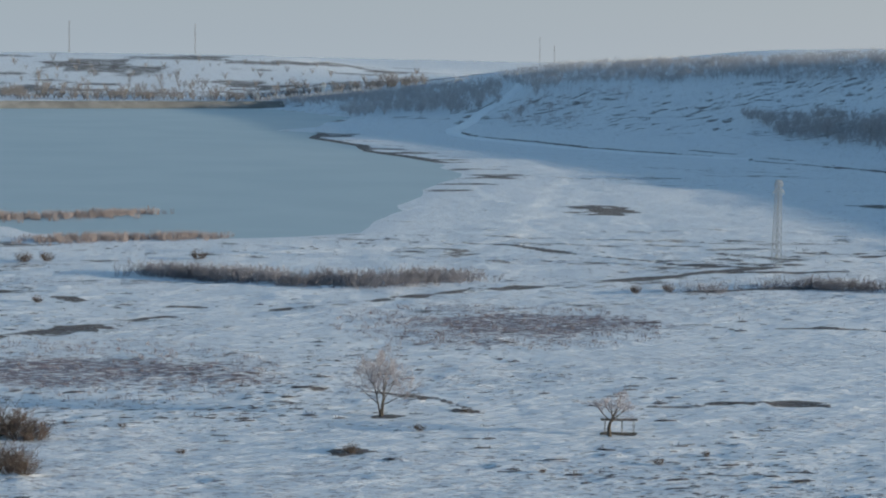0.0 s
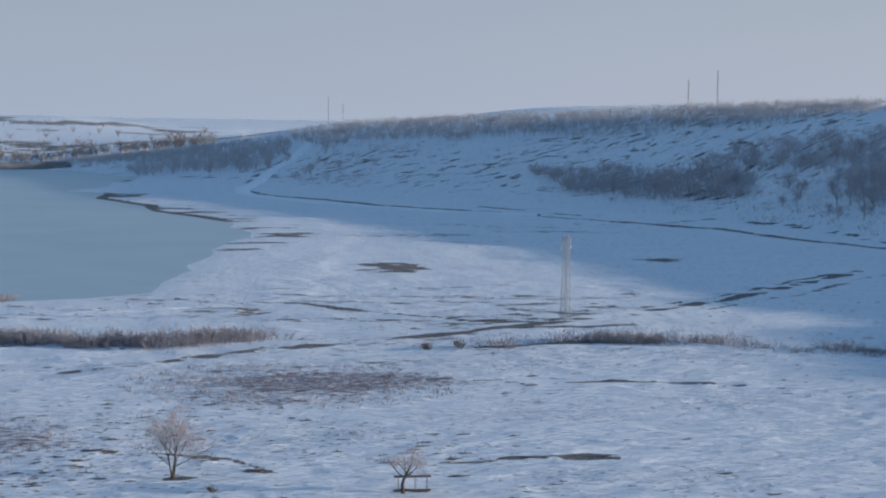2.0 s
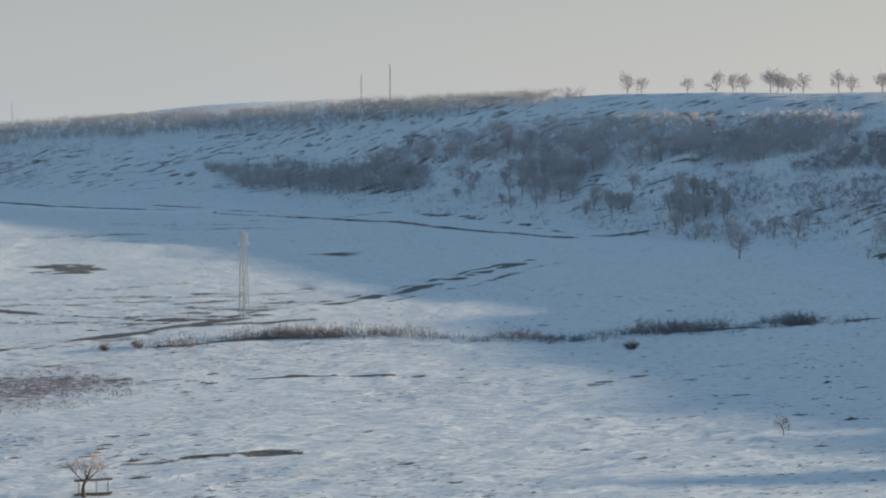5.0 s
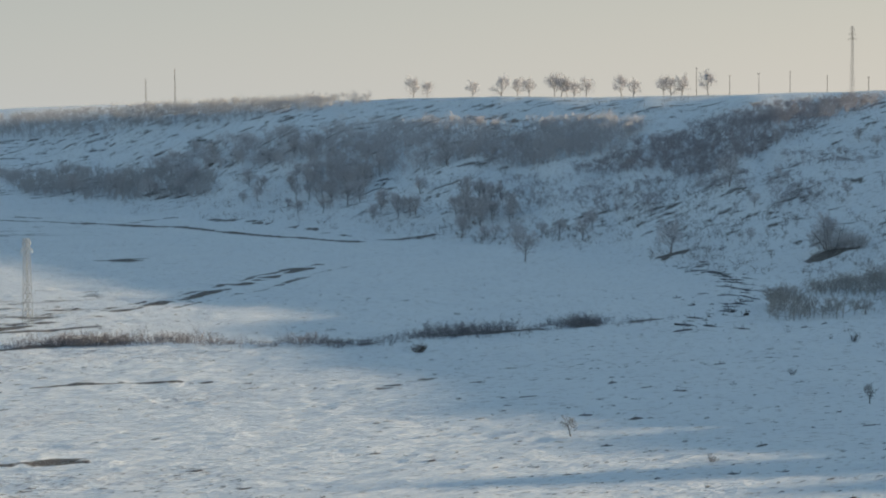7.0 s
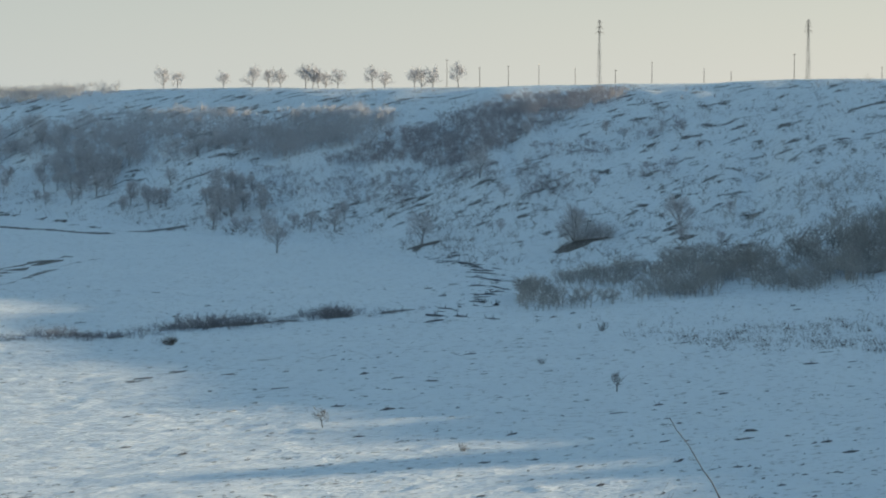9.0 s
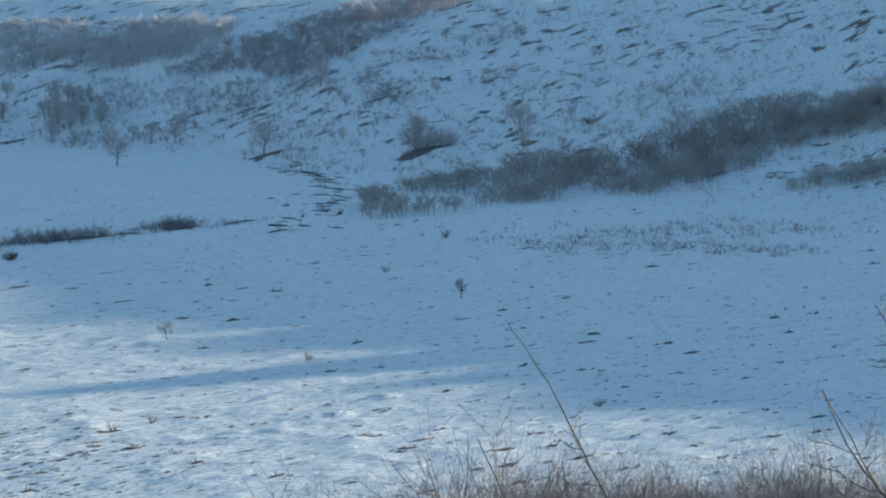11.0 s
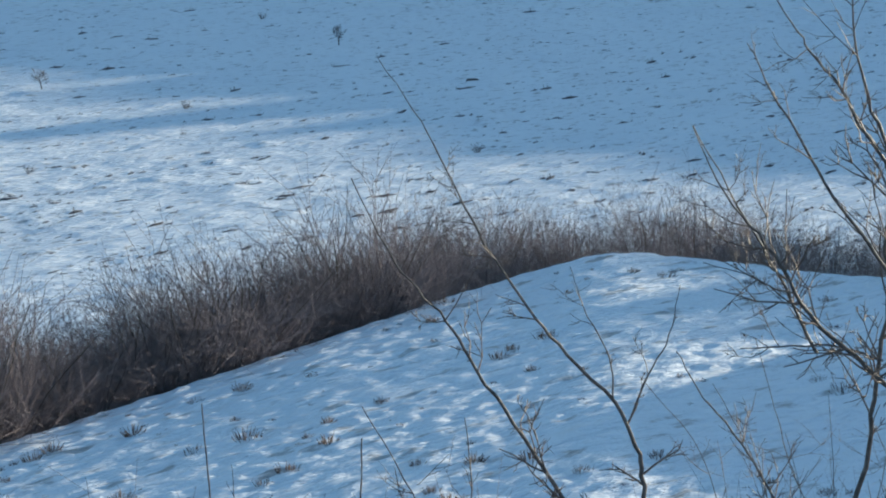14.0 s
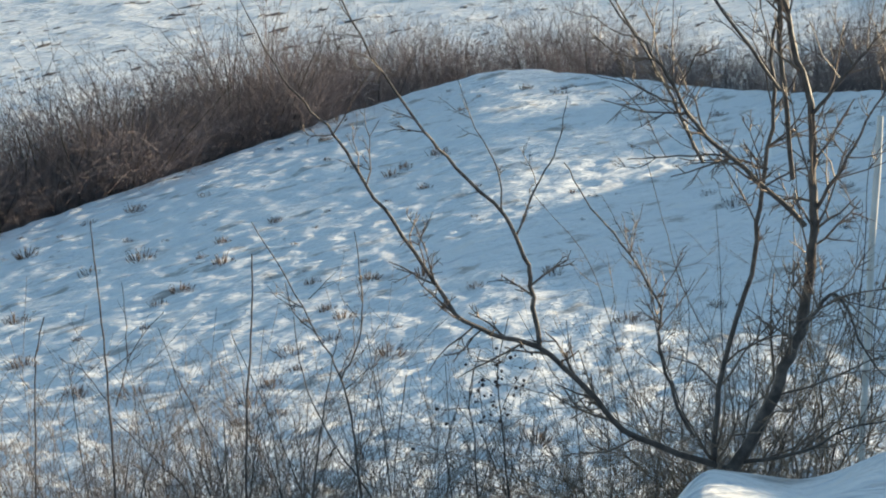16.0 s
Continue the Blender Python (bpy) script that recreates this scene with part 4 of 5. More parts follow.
scattered("thicket", low_wood, wx, wy, rng.uniform(0.55, 1.25, len(wx)) * (0.95 + 0.3 * step(330, 430, wx)) * (0.6 + 0.8 * vnoise(wx, wy, 13, 183)), THICKET_TWIG, rng, "dense dark thicket at the foot of the slope", "thicket")
wx, wy = zone(520, [(35.9, 0.24), (36.9, 0.31), (38.8, 0.41), (42, 0.45), (44, 0.36), (40, 0.28), (37.4, 0.22)])
scattered("thicket", low_wood, wx, wy, rng.uniform(0.6, 1.3, len(wx)), THICKET_TWIG, rng, "dense dark thicket climbing the slope", "thicket")
wx, wy = within(330, THICKET_EAST)
scattered("thicket", low_wood, wx, wy, rng.uniform(0.6, 1.1, len(wx)), THICKET_TWIG, rng, "dense dark thicket at the foot of the slope", "thicket")
thicket("dark shrubs along the thicket's edge", [along(rng, 60, [(340, 566), (372, 566), (402, 596)], 10), along(rng, 90, [(420, 604), (455, 640), (500, 640)], 26)], low_wood, 0.5, 1.0, THICKET_TWIG)
thicket("low thorny scrub on the snowy ground", [along(rng, 230, [(301.5, 483.7), (321.0, 460.1), (356.9, 459.7), (376.0, 448.2)], 26), along(rng, 160, [(290.5, 452.8), (319.1, 433.2), (339.1, 412.5)], 14)], low_kinds, 0.4, 1.0, DARK_BRUSH)
hx, hy = along(rng, 280, HEDGE, 6)
more = [along(rng, 60, line, 7) for line in HEDGE_CLUMPS]
hx, hy = np.concatenate([hx] + [m[0] for m in more]), np.concatenate([hy] + [m[1] for m in more])
scattered("hedge", brush_kinds, hx, hy, rng.uniform(0.5, 0.8, len(hx)) + 0.9 * (vnoise(hx, hy, 14, 99) > 0.55) * rng.uniform(0.3, 1, len(hx)), HEDGE_TWIG, rng, "uneven brown hedge along a snowy field bank", "hedge")
hx, hy = along(rng, 420, [(-82.0, 573.2), (-67.2, 568.0), (-41.1, 556.5), (-12.0, 554.9), (4.0, 572.0)], 7)
scattered("hedge", brush_kinds, hx, hy, rng.uniform(1.1, 1.9, len(hx)), HEDGE_TWIG, rng, "long dark row of bare bushes", "hedge")
hx, hy = along(rng, 420, [(-175.1, 719.0), (-150.2, 734.8), (-123.3, 745.9), (-106.4, 763.6)], 11)
hx2, hy2 = along(rng, 320, [(-123.0, 651.5), (-109.5, 662.0), (-91.3, 667.8), (-74.2, 679.0)], 9)
reed_kinds = [shrub_geo(90 + k, 1.9, 10, 0, 0.05, 0.35, 0.5).arrays() for k in range(3)]
scattered("reed_bed", reed_kinds, np.concatenate([hx, hx2]), np.concatenate([hy, hy2]), rng.uniform(1.0, 1.8, 740), REED, rng, "straw-coloured reed beds at the lake's edge", "reeds", 0.05, 0.0)
weed_kinds = [shrub_geo(95 + k, 3.0, 6, 0, 0.1, 1.0, 0.5).arrays() for k in range(4)]
for cx, cy, rx, ry, turn in SCRUBS[:2]:
    sx, sy = ellipse(rng, 750, cx, cy, rx * 1.25, ry * 1.2)
    scattered("scrub", weed_kinds, sx, sy, rng.uniform(0.16, 0.5, 750), WEED, rng, "low brown weeds showing through the snow", "scrub")


# ---- single shrubs ----
def shrub(seed, height, stems, twigs, r, spread, label, mat=BRUSH, foot=0.25, second=1):
    root = tagged(new("shrub"), label, "shrub")
    part("crown", shrub_geo(seed, height, stems, twigs, r, spread, foot, second).mesh("crown", mat), root)
    r2 = np.random.default_rng(seed + 1000)
    for k in range(5):
        t = k * 1.26 + r2.uniform(-0.4, 0.4)
        base = (0.5 * foot * height * math.cos(t), 0.5 * foot * height * math.sin(t), -0.15)
        g = Geo()
        g.tube(bent(r2, base, (0.5 * spread * math.cos(t), 0.5 * spread * math.sin(t), 1), height * r2.uniform(0.7, 0.95), 4, 0.1, 0.03), 2.0 * r * np.linspace(1, 0.35, 5), 5)
        part("stem", g.mesh("stem", BARK), root)
    return root


round_shrub = shrub(101, 2.2, 46, 7, 0.022, 1.0, "dark leafless round bush on the snow", DARK_BRUSH)
placed(round_shrub, -66.4, 339.6, 2.4)
for spot, size in (((-62.5, 312.8), 2.4), ((-71.3, 341.6), 2.6), ((-69.4, 343.1), 2.6), ((-64.3, 340.0), 1.9), ((-66.4, 316.1), 2.6), ((-60.3, 310.2), 1.9), ((-13.8, 330.7), 0.9), ((-3.6, 350.0), 0.7), ((33, 325), 0.6), ((41, 333), 0.5), ((4, 369), 0.5), ((15, 318), 0.4), ((-40, 330), 0.5), ((-52, 350), 0.5), ((-116.2, 598.8), 1.8), ((-110.2, 602.0), 1.5), ((-69.1, 611.1), 1.6), ((48.6, 546.8), 1.2),
                   ((57.1, 549.0), 1.3), ((-95.9, 511.1), 1.0), ((175.7, 512.7), 1.5)):
    placed(copy_thing(round_shrub, pose(0, 0, 0)), *spot, size, rng.uniform(0, 6.28))
thin_shrub = shrub(105, 1.6, 13, 4, 0.02, 0.75, "thin grey leafless bush in the snowfield", BRUSH, 0.2)
placed(thin_shrub, 285.2, 487.7, 2.0)
for spot, size in (((238.4, 435.0), 1.3), ((169.4, 337.9), 1.2), ((117.0, 297.9), 1.1), ((124.9, 302.2), 1.0), ((189.1, 276.6), 1.2)):
    placed(copy_thing(thin_shrub, pose(0, 0, 0)), *spot, size, rng.uniform(0, 6.28))
wide_shrub = placed(shrub(103, 9.0, 60, 8, 0.08, 0.95, "wide grey leafless bush on the snowy hillside", TWIG, 0.4), 390.1, 683.5, 1.25)
placed(copy_thing(wide_shrub, pose(0, 0, 0)), 395.2, 674.8, 0.8, 2.0)
sapling = tagged(bare_tree("sapling", 33, 3.9, 9, (5, 4), 0.1, 1, BRUSH, 0.3, 0.02), "young bare sapling alone in the snowy field", "tree", "saplings in the field")
placed(sapling, 157.7, 373.0, 1.1)
placed(copy_thing(sapling, pose(0, 0, 0)), 232.4, 391.2, 1.3, 2.0)


# ---- steel pylons, masts and poles ----
def lattice_pylon(name, height, base, top, arms, label, metal=STEEL, bar=1.0):
    """A square lattice tower with cross-arms."""
    root = tagged(new(name), label, "pylon")
    for cx, cy in ((1, 1), (1, -1), (-1, 1), (-1, -1)):
        g = Geo()
        g.box((cx * base / 2, cy * base / 2, -0.3), (cx * top / 2, cy * top / 2, height), 0.075 * bar)
        part("leg", g.mesh("leg", metal, False), root)
    panels = max(6, int(height / 2.2))
    g = Geo()
    zs = np.linspace(0, 1, panels + 1) ** 0.85
    for k in range(panels):
        w0, w1 = (base + (top - base) * zs[k]) / 2, (base + (top - base) * zs[k + 1]) / 2
        z0, z1 = zs[k] * height, zs[k + 1] * height
        for u, v in (((1, 1), (1, -1)), ((1, -1), (-1, -1)), ((-1, -1), (-1, 1)), ((-1, 1), (1, 1))):
            g.box((u[0] * w0, u[1] * w0, z0), (v[0] * w1, v[1] * w1, z1), 0.045 * bar)
            g.box((v[0] * w0, v[1] * w0, z0), (u[0] * w1, u[1] * w1, z1), 0.045 * bar)
            g.box((u[0] * w1, u[1] * w1, z1), (v[0] * w1, v[1] * w1, z1), 0.035 * bar)
    part("bracing", g.mesh("bracing", metal, False), root)
    for frac, reach in arms:
        g = Geo()
        z, w = frac * height, (base + (top - base) * frac) / 2
        for s in (-1, 1):
            g = Geo()
            for e in (-w, w):
                g.box((s * w, e, z), (s * reach, 0, z + 0.15), 0.05)
                g.box((s * w, e, z + 0.9), (s * reach, 0, z + 0.15), 0.04)
            part("cross_arm", g.mesh("cross_arm", metal, False), root)
            g = Geo()
            g.tube([(s * reach, 0, z + 0.1), (s * reach, 0, z - 0.8)], [0.09, 0.09], 6)
            part("insulator", g.mesh("insulator", metal), root)
    return root


tower = lattice_pylon("pylon", 24.5, 2.1, 1.2, ((0.86, 2.0), (0.95, 1.4)), "tall pale lattice pylon in the snowy valley")
placed(tower, 93.9, 611.8, 1.0, 0.5)
for a, h in ((30.23, 34.0), (35.62, 29.0)):
    far_pylon = lattice_pylon("pylon", h, 1.7, 0.5, ((0.8, 2.8), (0.88, 2.2), (0.95, 1.6)), "dark lattice power pylon on the plateau skyline", POLE, 0.55)
    placed(far_pylon, *rim_spot(a, 15), 1.0, 0.3)


def utility_pole(height, arm=True):
    root = tagged(new("utility_pole"), "slim weathered power pole on the plateau", "pole", "poles on the skyline")
    g = Geo()
    g.tube([(0, 0, -0.5), (0, 0, height)], [0.2, 0.13], 8)
    part("post", g.mesh("post", POLE), root)
    if arm:
        g = Geo()
        g.box((-0.9, 0, height - 0.5), (0.9, 0, height - 0.5), 0.07)
        part("cross_arm", g.mesh("cross_arm", POLE, False), root)
        for x in (-0.8, 0.8):
            g = Geo()
            g.tube([(x, 0, height - 0.45), (x, 0, height - 0.15)], [0.06, 0.05], 6)
            part("insulator", g.mesh("insulator", STEEL), root)
    return root


for a, h in ((14.15, 6), (26.24, 15.5), (27.1, 11), (27.85, 12), (28.65, 12), (29.6, 9), (30.65, 8), (31.6, 12), (32.95, 8), (33.65, 6), (35.27, 13), (37.5, 6), (38.2, 9), (38.75, 10)):
    placed(utility_pole(h), *rim_spot(a, 20 + 10 * rng.uniform()), 1.0, rng.uniform(0, 1))


def radio_mast(height):
    root = tagged(new("radio_mast"), "thin tall lattice mast fading into the haze", "mast", "masts on the far plain")
    g = Geo()
    for k in range(3):
        t = k * 2.094
        g.tube([(0.9 * math.cos(t), 0.9 * math.sin(t), -1), (0.6 * math.cos(t), 0.6 * math.sin(t), height)], [0.12, 0.09], 4)
    for z in np.arange(0, height - 2, 2.0):
        for k in range(3):
            t, u = k * 2.094, (k + 1) * 2.094
            g.box((0.9 * math.cos(t), 0.9 * math.sin(t), z), (0.8 * math.cos(u), 0.8 * math.sin(u), z + 2), 0.05)
    part("mast_body", g.mesh("mast_body", POLE, False), root)
    return root


for x, y, h in ((-527.1, 3054.9, 47), (-353.8, 3079.7, 44), (153.8, 3596.7, 58), (177.9, 3595.6, 46), (493.5, 2348.7, 34), (524.4, 2342.0, 44)):
    placed(radio_mast(h), x, y)


# ---- shelter beside the small tree ----
def shelter():
    root = tagged(new("shelter"), "dark flat-roofed open shelter on thin posts", "shelter")
    bm = bmesh.new()
    bmesh.ops.create_cube(bm, size=1.0, matrix=Matrix.Translation((0, 0, 2.35)) @ Matrix.Diagonal((6.0, 1.5, 0.14, 1)))
    bmesh.ops.bevel(bm, geom=bm.edges[:], offset=0.02, segments=1, affect="EDGES")
    me = bpy.data.meshes.new("roof")
    bm.to_mesh(me), bm.free()
    me.materials.append(BARK)
    part("roof", me, root)
    bm = bmesh.new()
    bmesh.ops.create_cube(bm, size=1.0, matrix=Matrix.Translation((0, 0, 0.02)) @ Matrix.Diagonal((6.2, 1.7, 0.16, 1)))
    bmesh.ops.bevel(bm, geom=bm.edges[:], offset=0.03, segments=1, affect="EDGES")
    me = bpy.data.meshes.new("floor_slab")
    bm.to_mesh(me), bm.free()
    me.materials.append(DARK_EARTH)
    part("floor_slab", me, root)
    for x in (-2.3, 0.5, 2.4):
        for y in (-0.7, 0.7):
            g = Geo()
            g.tube([(x, y, -0.3), (x, y, 2.3)], [0.045, 0.045], 6)
            part("post", g.mesh("post", POLE), root)
    return root


placed(shelter(), 28.9, 350.8, 1.0, 0.05)


# ---- dam and waterside buildings beyond the lake ----
DAM_STONE = plain_material("dam_facing", (0.15, 0.15, 0.145), (0.27, 0.27, 0.26), 0.08, 0.95, 0.0, 0.1)


def dam():
    root = tagged(new("dam"), "long dark embankment dam across the frozen lake", "dam", kind="structure")
    p, q = np.array((-629.8, 1632.8)), np.array((-138.8, 1859.8))
    n = 40
    s = np.linspace(0, 1, n)
    line = p + (q - p) * s[:, None]
    out = np.array((-(q - p)[1], (q - p)[0]))
    out /= np.linalg.norm(out)
    out = out if out[1] < 0 else -out
    prof = ((9, -1.5), (1.5, 5.6), (-3.5, 5.8), (-14, -1.5))
    v = np.array([[*(l + out * o), z + 0.25 * rng.uniform(-1, 1)] for l in line for o, z in prof])
    i, j = np.meshgrid(np.arange(n - 1), np.arange(3), indexing="ij")
    f = np.stack([i * 4 + j, i * 4 + j + 1, (i + 1) * 4 + j + 1, (i + 1) * 4 + j], -1).reshape(-1, 4)
    part("embankment", mesh_np("embankment", v, f, DAM_STONE, False), root)


dam()


def block_house(w, d, h, label):
    root = tagged(new("building"), label, "building")
    bm = bmesh.new()
    bmesh.ops.create_cube(bm, size=1.0, matrix=Matrix.Translation((0, 0, h / 2 - 0.3)) @ Matrix.Diagonal((w, d, h, 1)))
    me = bpy.data.meshes.new("wall")
    bm.to_mesh(me), bm.free()
    me.materials.append(WHITEWASH)
    part("wall", me, root)
    bm = bmesh.new()
    bmesh.ops.create_cone(bm, cap_ends=True, segments=4, radius1=w * 0.85, radius2=w * 0.15, depth=h * 0.28, matrix=Matrix.Translation((0, 0, h * 1.14 - 0.3)) @ Matrix.Rotation(radians(45), 4, "Z"))
    me = bpy.data.meshes.new("roof")
    bm.to_mesh(me), bm.free()
    me.materials.append(CONCRETE)
    part("roof", me, root)
    return root


WHITEWASH = plain_material("whitewash", (0.6, 0.59, 0.56), (0.8, 0.79, 0.76), 0.6, 0.9)
placed(block_house(3.4, 3.4, 10, "small white tower building near the dam"), -112.5, 2006.9)
placed(block_house(2.4, 2.4, 6, "small white hut on the dam's end"), -173.2, 2012.6)


# ---- bushes behind the spur's crest ----
CREST_TWIG = plain_material("brown_twigs", (0.17, 0.138, 0.138), (0.31, 0.255, 0.25), 0.25, 0.95)
crest_kinds = [shrub(200 + k, 4.2, 38, 10, 0.0095, 0.85, "dense brown leafless bush behind the snowy spur", CREST_TWIG, 0.22, 1) for k in range(5)]
for ob in crest_kinds:
    ob["group"] = "bushes along the spur"


def crest_row():
    first = list(crest_kinds)
    for back, n, span in ((5, 44, 34), (9, 40, 34), (14, 34, 34), (20, 26, 34), (6.5, 26, 15), (11, 26, 15)):
        for k in range(n):
            a = 17 + span * (k + rng.uniform(-0.3, 0.3)) / n
            d = float(curve(np.array([a]), CREST_DA, CREST_D)[0]) + back + rng.uniform(-1.5, 1.5)
            size = float(curve(np.array([a]), (15, 22, 28, 34, 37, 41, 46, 52), (1.65, 1.62, 1.55, 1.5, 1.22, 1.15, 1.2, 1.2))[0]) * (0.4 + 1.05 * float(vnoise(np.array([a * 2.0]), np.array([back * 1.0]), 2.6, 141)[0])) * rng.uniform(0.85, 1.15)
            ob = first.pop() if first else copy_thing(crest_kinds[rng.integers(5)], pose(0, 0, 0))
            placed(ob, d * math.sin(radians(a)), d * math.cos(radians(a)), size, rng.uniform(0, 6.28), 0.2)


crest_row()

# dry grass on the spur and over the valley floor
tuft_kinds = [shrub_geo(120 + k, 0.42, 46, 0, 0.011, 0.9, (0.25, 0.4, 0.3, 0.55)[k]).arrays() for k in range(4)]
a, d = np.radians(rng.uniform(18, 50, 430)), rng.uniform(46, 118, 430)
keep = (d < curve(np.degrees(a), CREST_DA, CREST_D) - 1) & (vnoise(d * np.sin(a), d * np.cos(a), 7, 241) > rng.uniform(0.1, 0.75, 430))
scattered("grass_tufts", tuft_kinds, (d * np.sin(a))[keep], (d * np.cos(a))[keep], 0.4 + 1.7 * rng.uniform(0, 1, keep.sum()) ** 2, STRAW, rng, "dry straw tufts poking through the snow", "grass", 0.03)


def clod(seed):
    """A low irregular lump of bare earth and dead weeds, about a metre long."""
    r = np.random.default_rng(seed)
    t = np.arange(7) * 2 * np.pi / 7
    rings = []
    for k, (q, z) in enumerate(((1.0, -0.08), (0.62, 0.2))):
        w = q * r.uniform(0.45, 1.3, 7)
        rings.append(np.stack([0.85 * w * np.cos(t), 0.36 * w * np.sin(t), 0.85 * z * r.uniform(0.6, 1.3, 7)], 1))
    rings.append(np.full((7, 3), (0, 0, 0.16)))
    i, j = np.meshgrid(np.arange(2), np.arange(7), indexing="ij")
    q = np.stack([i * 7 + j, i * 7 + (j + 1) % 7, (i + 1) * 7 + (j + 1) % 7, (i + 1) * 7 + j], -1).reshape(-1, 4)
    return np.concatenate(rings), q


def weedy_clod(seed, stems):
    """A thin crust of earth under a ragged tuft of dead weeds."""
    v, q = clod(seed)
    v = v * (1.25, 0.9, 0.5)
    r, g = np.random.default_rng(seed + 7), Geo()
    for k in range(stems):
        t, reach = r.uniform(0, 6.28), r.uniform(0, 0.5)
        g.tube([(reach * math.cos(t), reach * math.sin(t), -0.05), (1.7 * reach * math.cos(t) + r.normal(0, 0.1), 1.2 * reach * math.sin(t), r.uniform(0.2, 0.45))], (0.028, 0.014), 3)
    w, p = g.arrays()
    return np.concatenate([v, w]), np.concatenate([q, p + len(v)])


CLOD = plain_material("clods", (0.05, 0.046, 0.05), (0.14, 0.128, 0.132), 0.6, 0.95, 0.0, 0.05)
clod_kinds = [weedy_clod(300 + k, 2 + k // 2) for k in range(6)] + [(clod(310 + k)[0] * (1.6, 0.8, 0.36), clod(310 + k)[1]) for k in range(3)]
n_all = 34000
a, el = np.radians(rng.uniform(-13, 49, n_all)), rng.uniform(5.0, 13.8, n_all)
d = 64 / np.tan(np.radians(el))
px, py = d * np.sin(a), d * np.cos(a)
furrow = np.mod(py + 0.12 * px + 5 * (vnoise(px, py, 60, 221) - 0.5), 9.0)
furrow = (furrow > 2.6) & (furrow < 3.7)
lot = fnoise(px, py, 40, 91)
keep = (lake(px, py) < -8) & (d > 235) & (lot > np.where(px < 120, rng.uniform(0.44, 0.78, n_all), rng.uniform(0.18, 0.4, n_all))) & (furrow | (px < 120) | (rng.uniform(0, 1, n_all) > 0.975))
keep &= np.hypot(px - 157.7, py - 373) > 6
px, py = px[keep], py[keep]
scattered("earth_clods", clod_kinds, px, py, rng.uniform(0.4, 1.0, len(px)) ** 1.5 * (0.95 + 1.2 * (rng.uniform(0, 1, len(px)) > 0.9)) * np.where(px < 130, 1.0, 1.15), CLOD, rng, "dark clods and weeds strewn over the snowfield", "clods", 0.02, turns=0.5)
gx, gy = along(rng, 150, GULLY, 9)
scattered("earth_clods", clod_kinds, gx, gy, 0.7 + 3.6 * rng.uniform(0, 1, 150) ** 2.2, CLOD, rng, "dark earth lumps along a snowy gully", "clods", 0.02)
placed(tagged(new("earth_mound", mesh_np("earth_mound", *clod(330), CLOD)), "long dark mound of earth in the snow", "mound"), 225.9, 332.5, 1.9)


# ---- near shrubs on the bank below the camera ----
NEAR_BARK = plain_material("near_bark", (0.045, 0.036, 0.033), (0.15, 0.118, 0.102), 18, 0.5, 0, 0.004)
NEAR_TWIG = plain_material("near_twigs", (0.09, 0.065, 0.053), (0.24, 0.175, 0.135), 9, 0.55, 0, 0.003)
REDDISH = plain_material("reddish_shoots", (0.24, 0.16, 0.115), (0.46, 0.33, 0.235), 7, 0.8, 0, 0.003)
BERRY = plain_material("dried_berries", (0.03, 0.02, 0.02), (0.07, 0.045, 0.04), 30, 0.6, 0, 0.002)


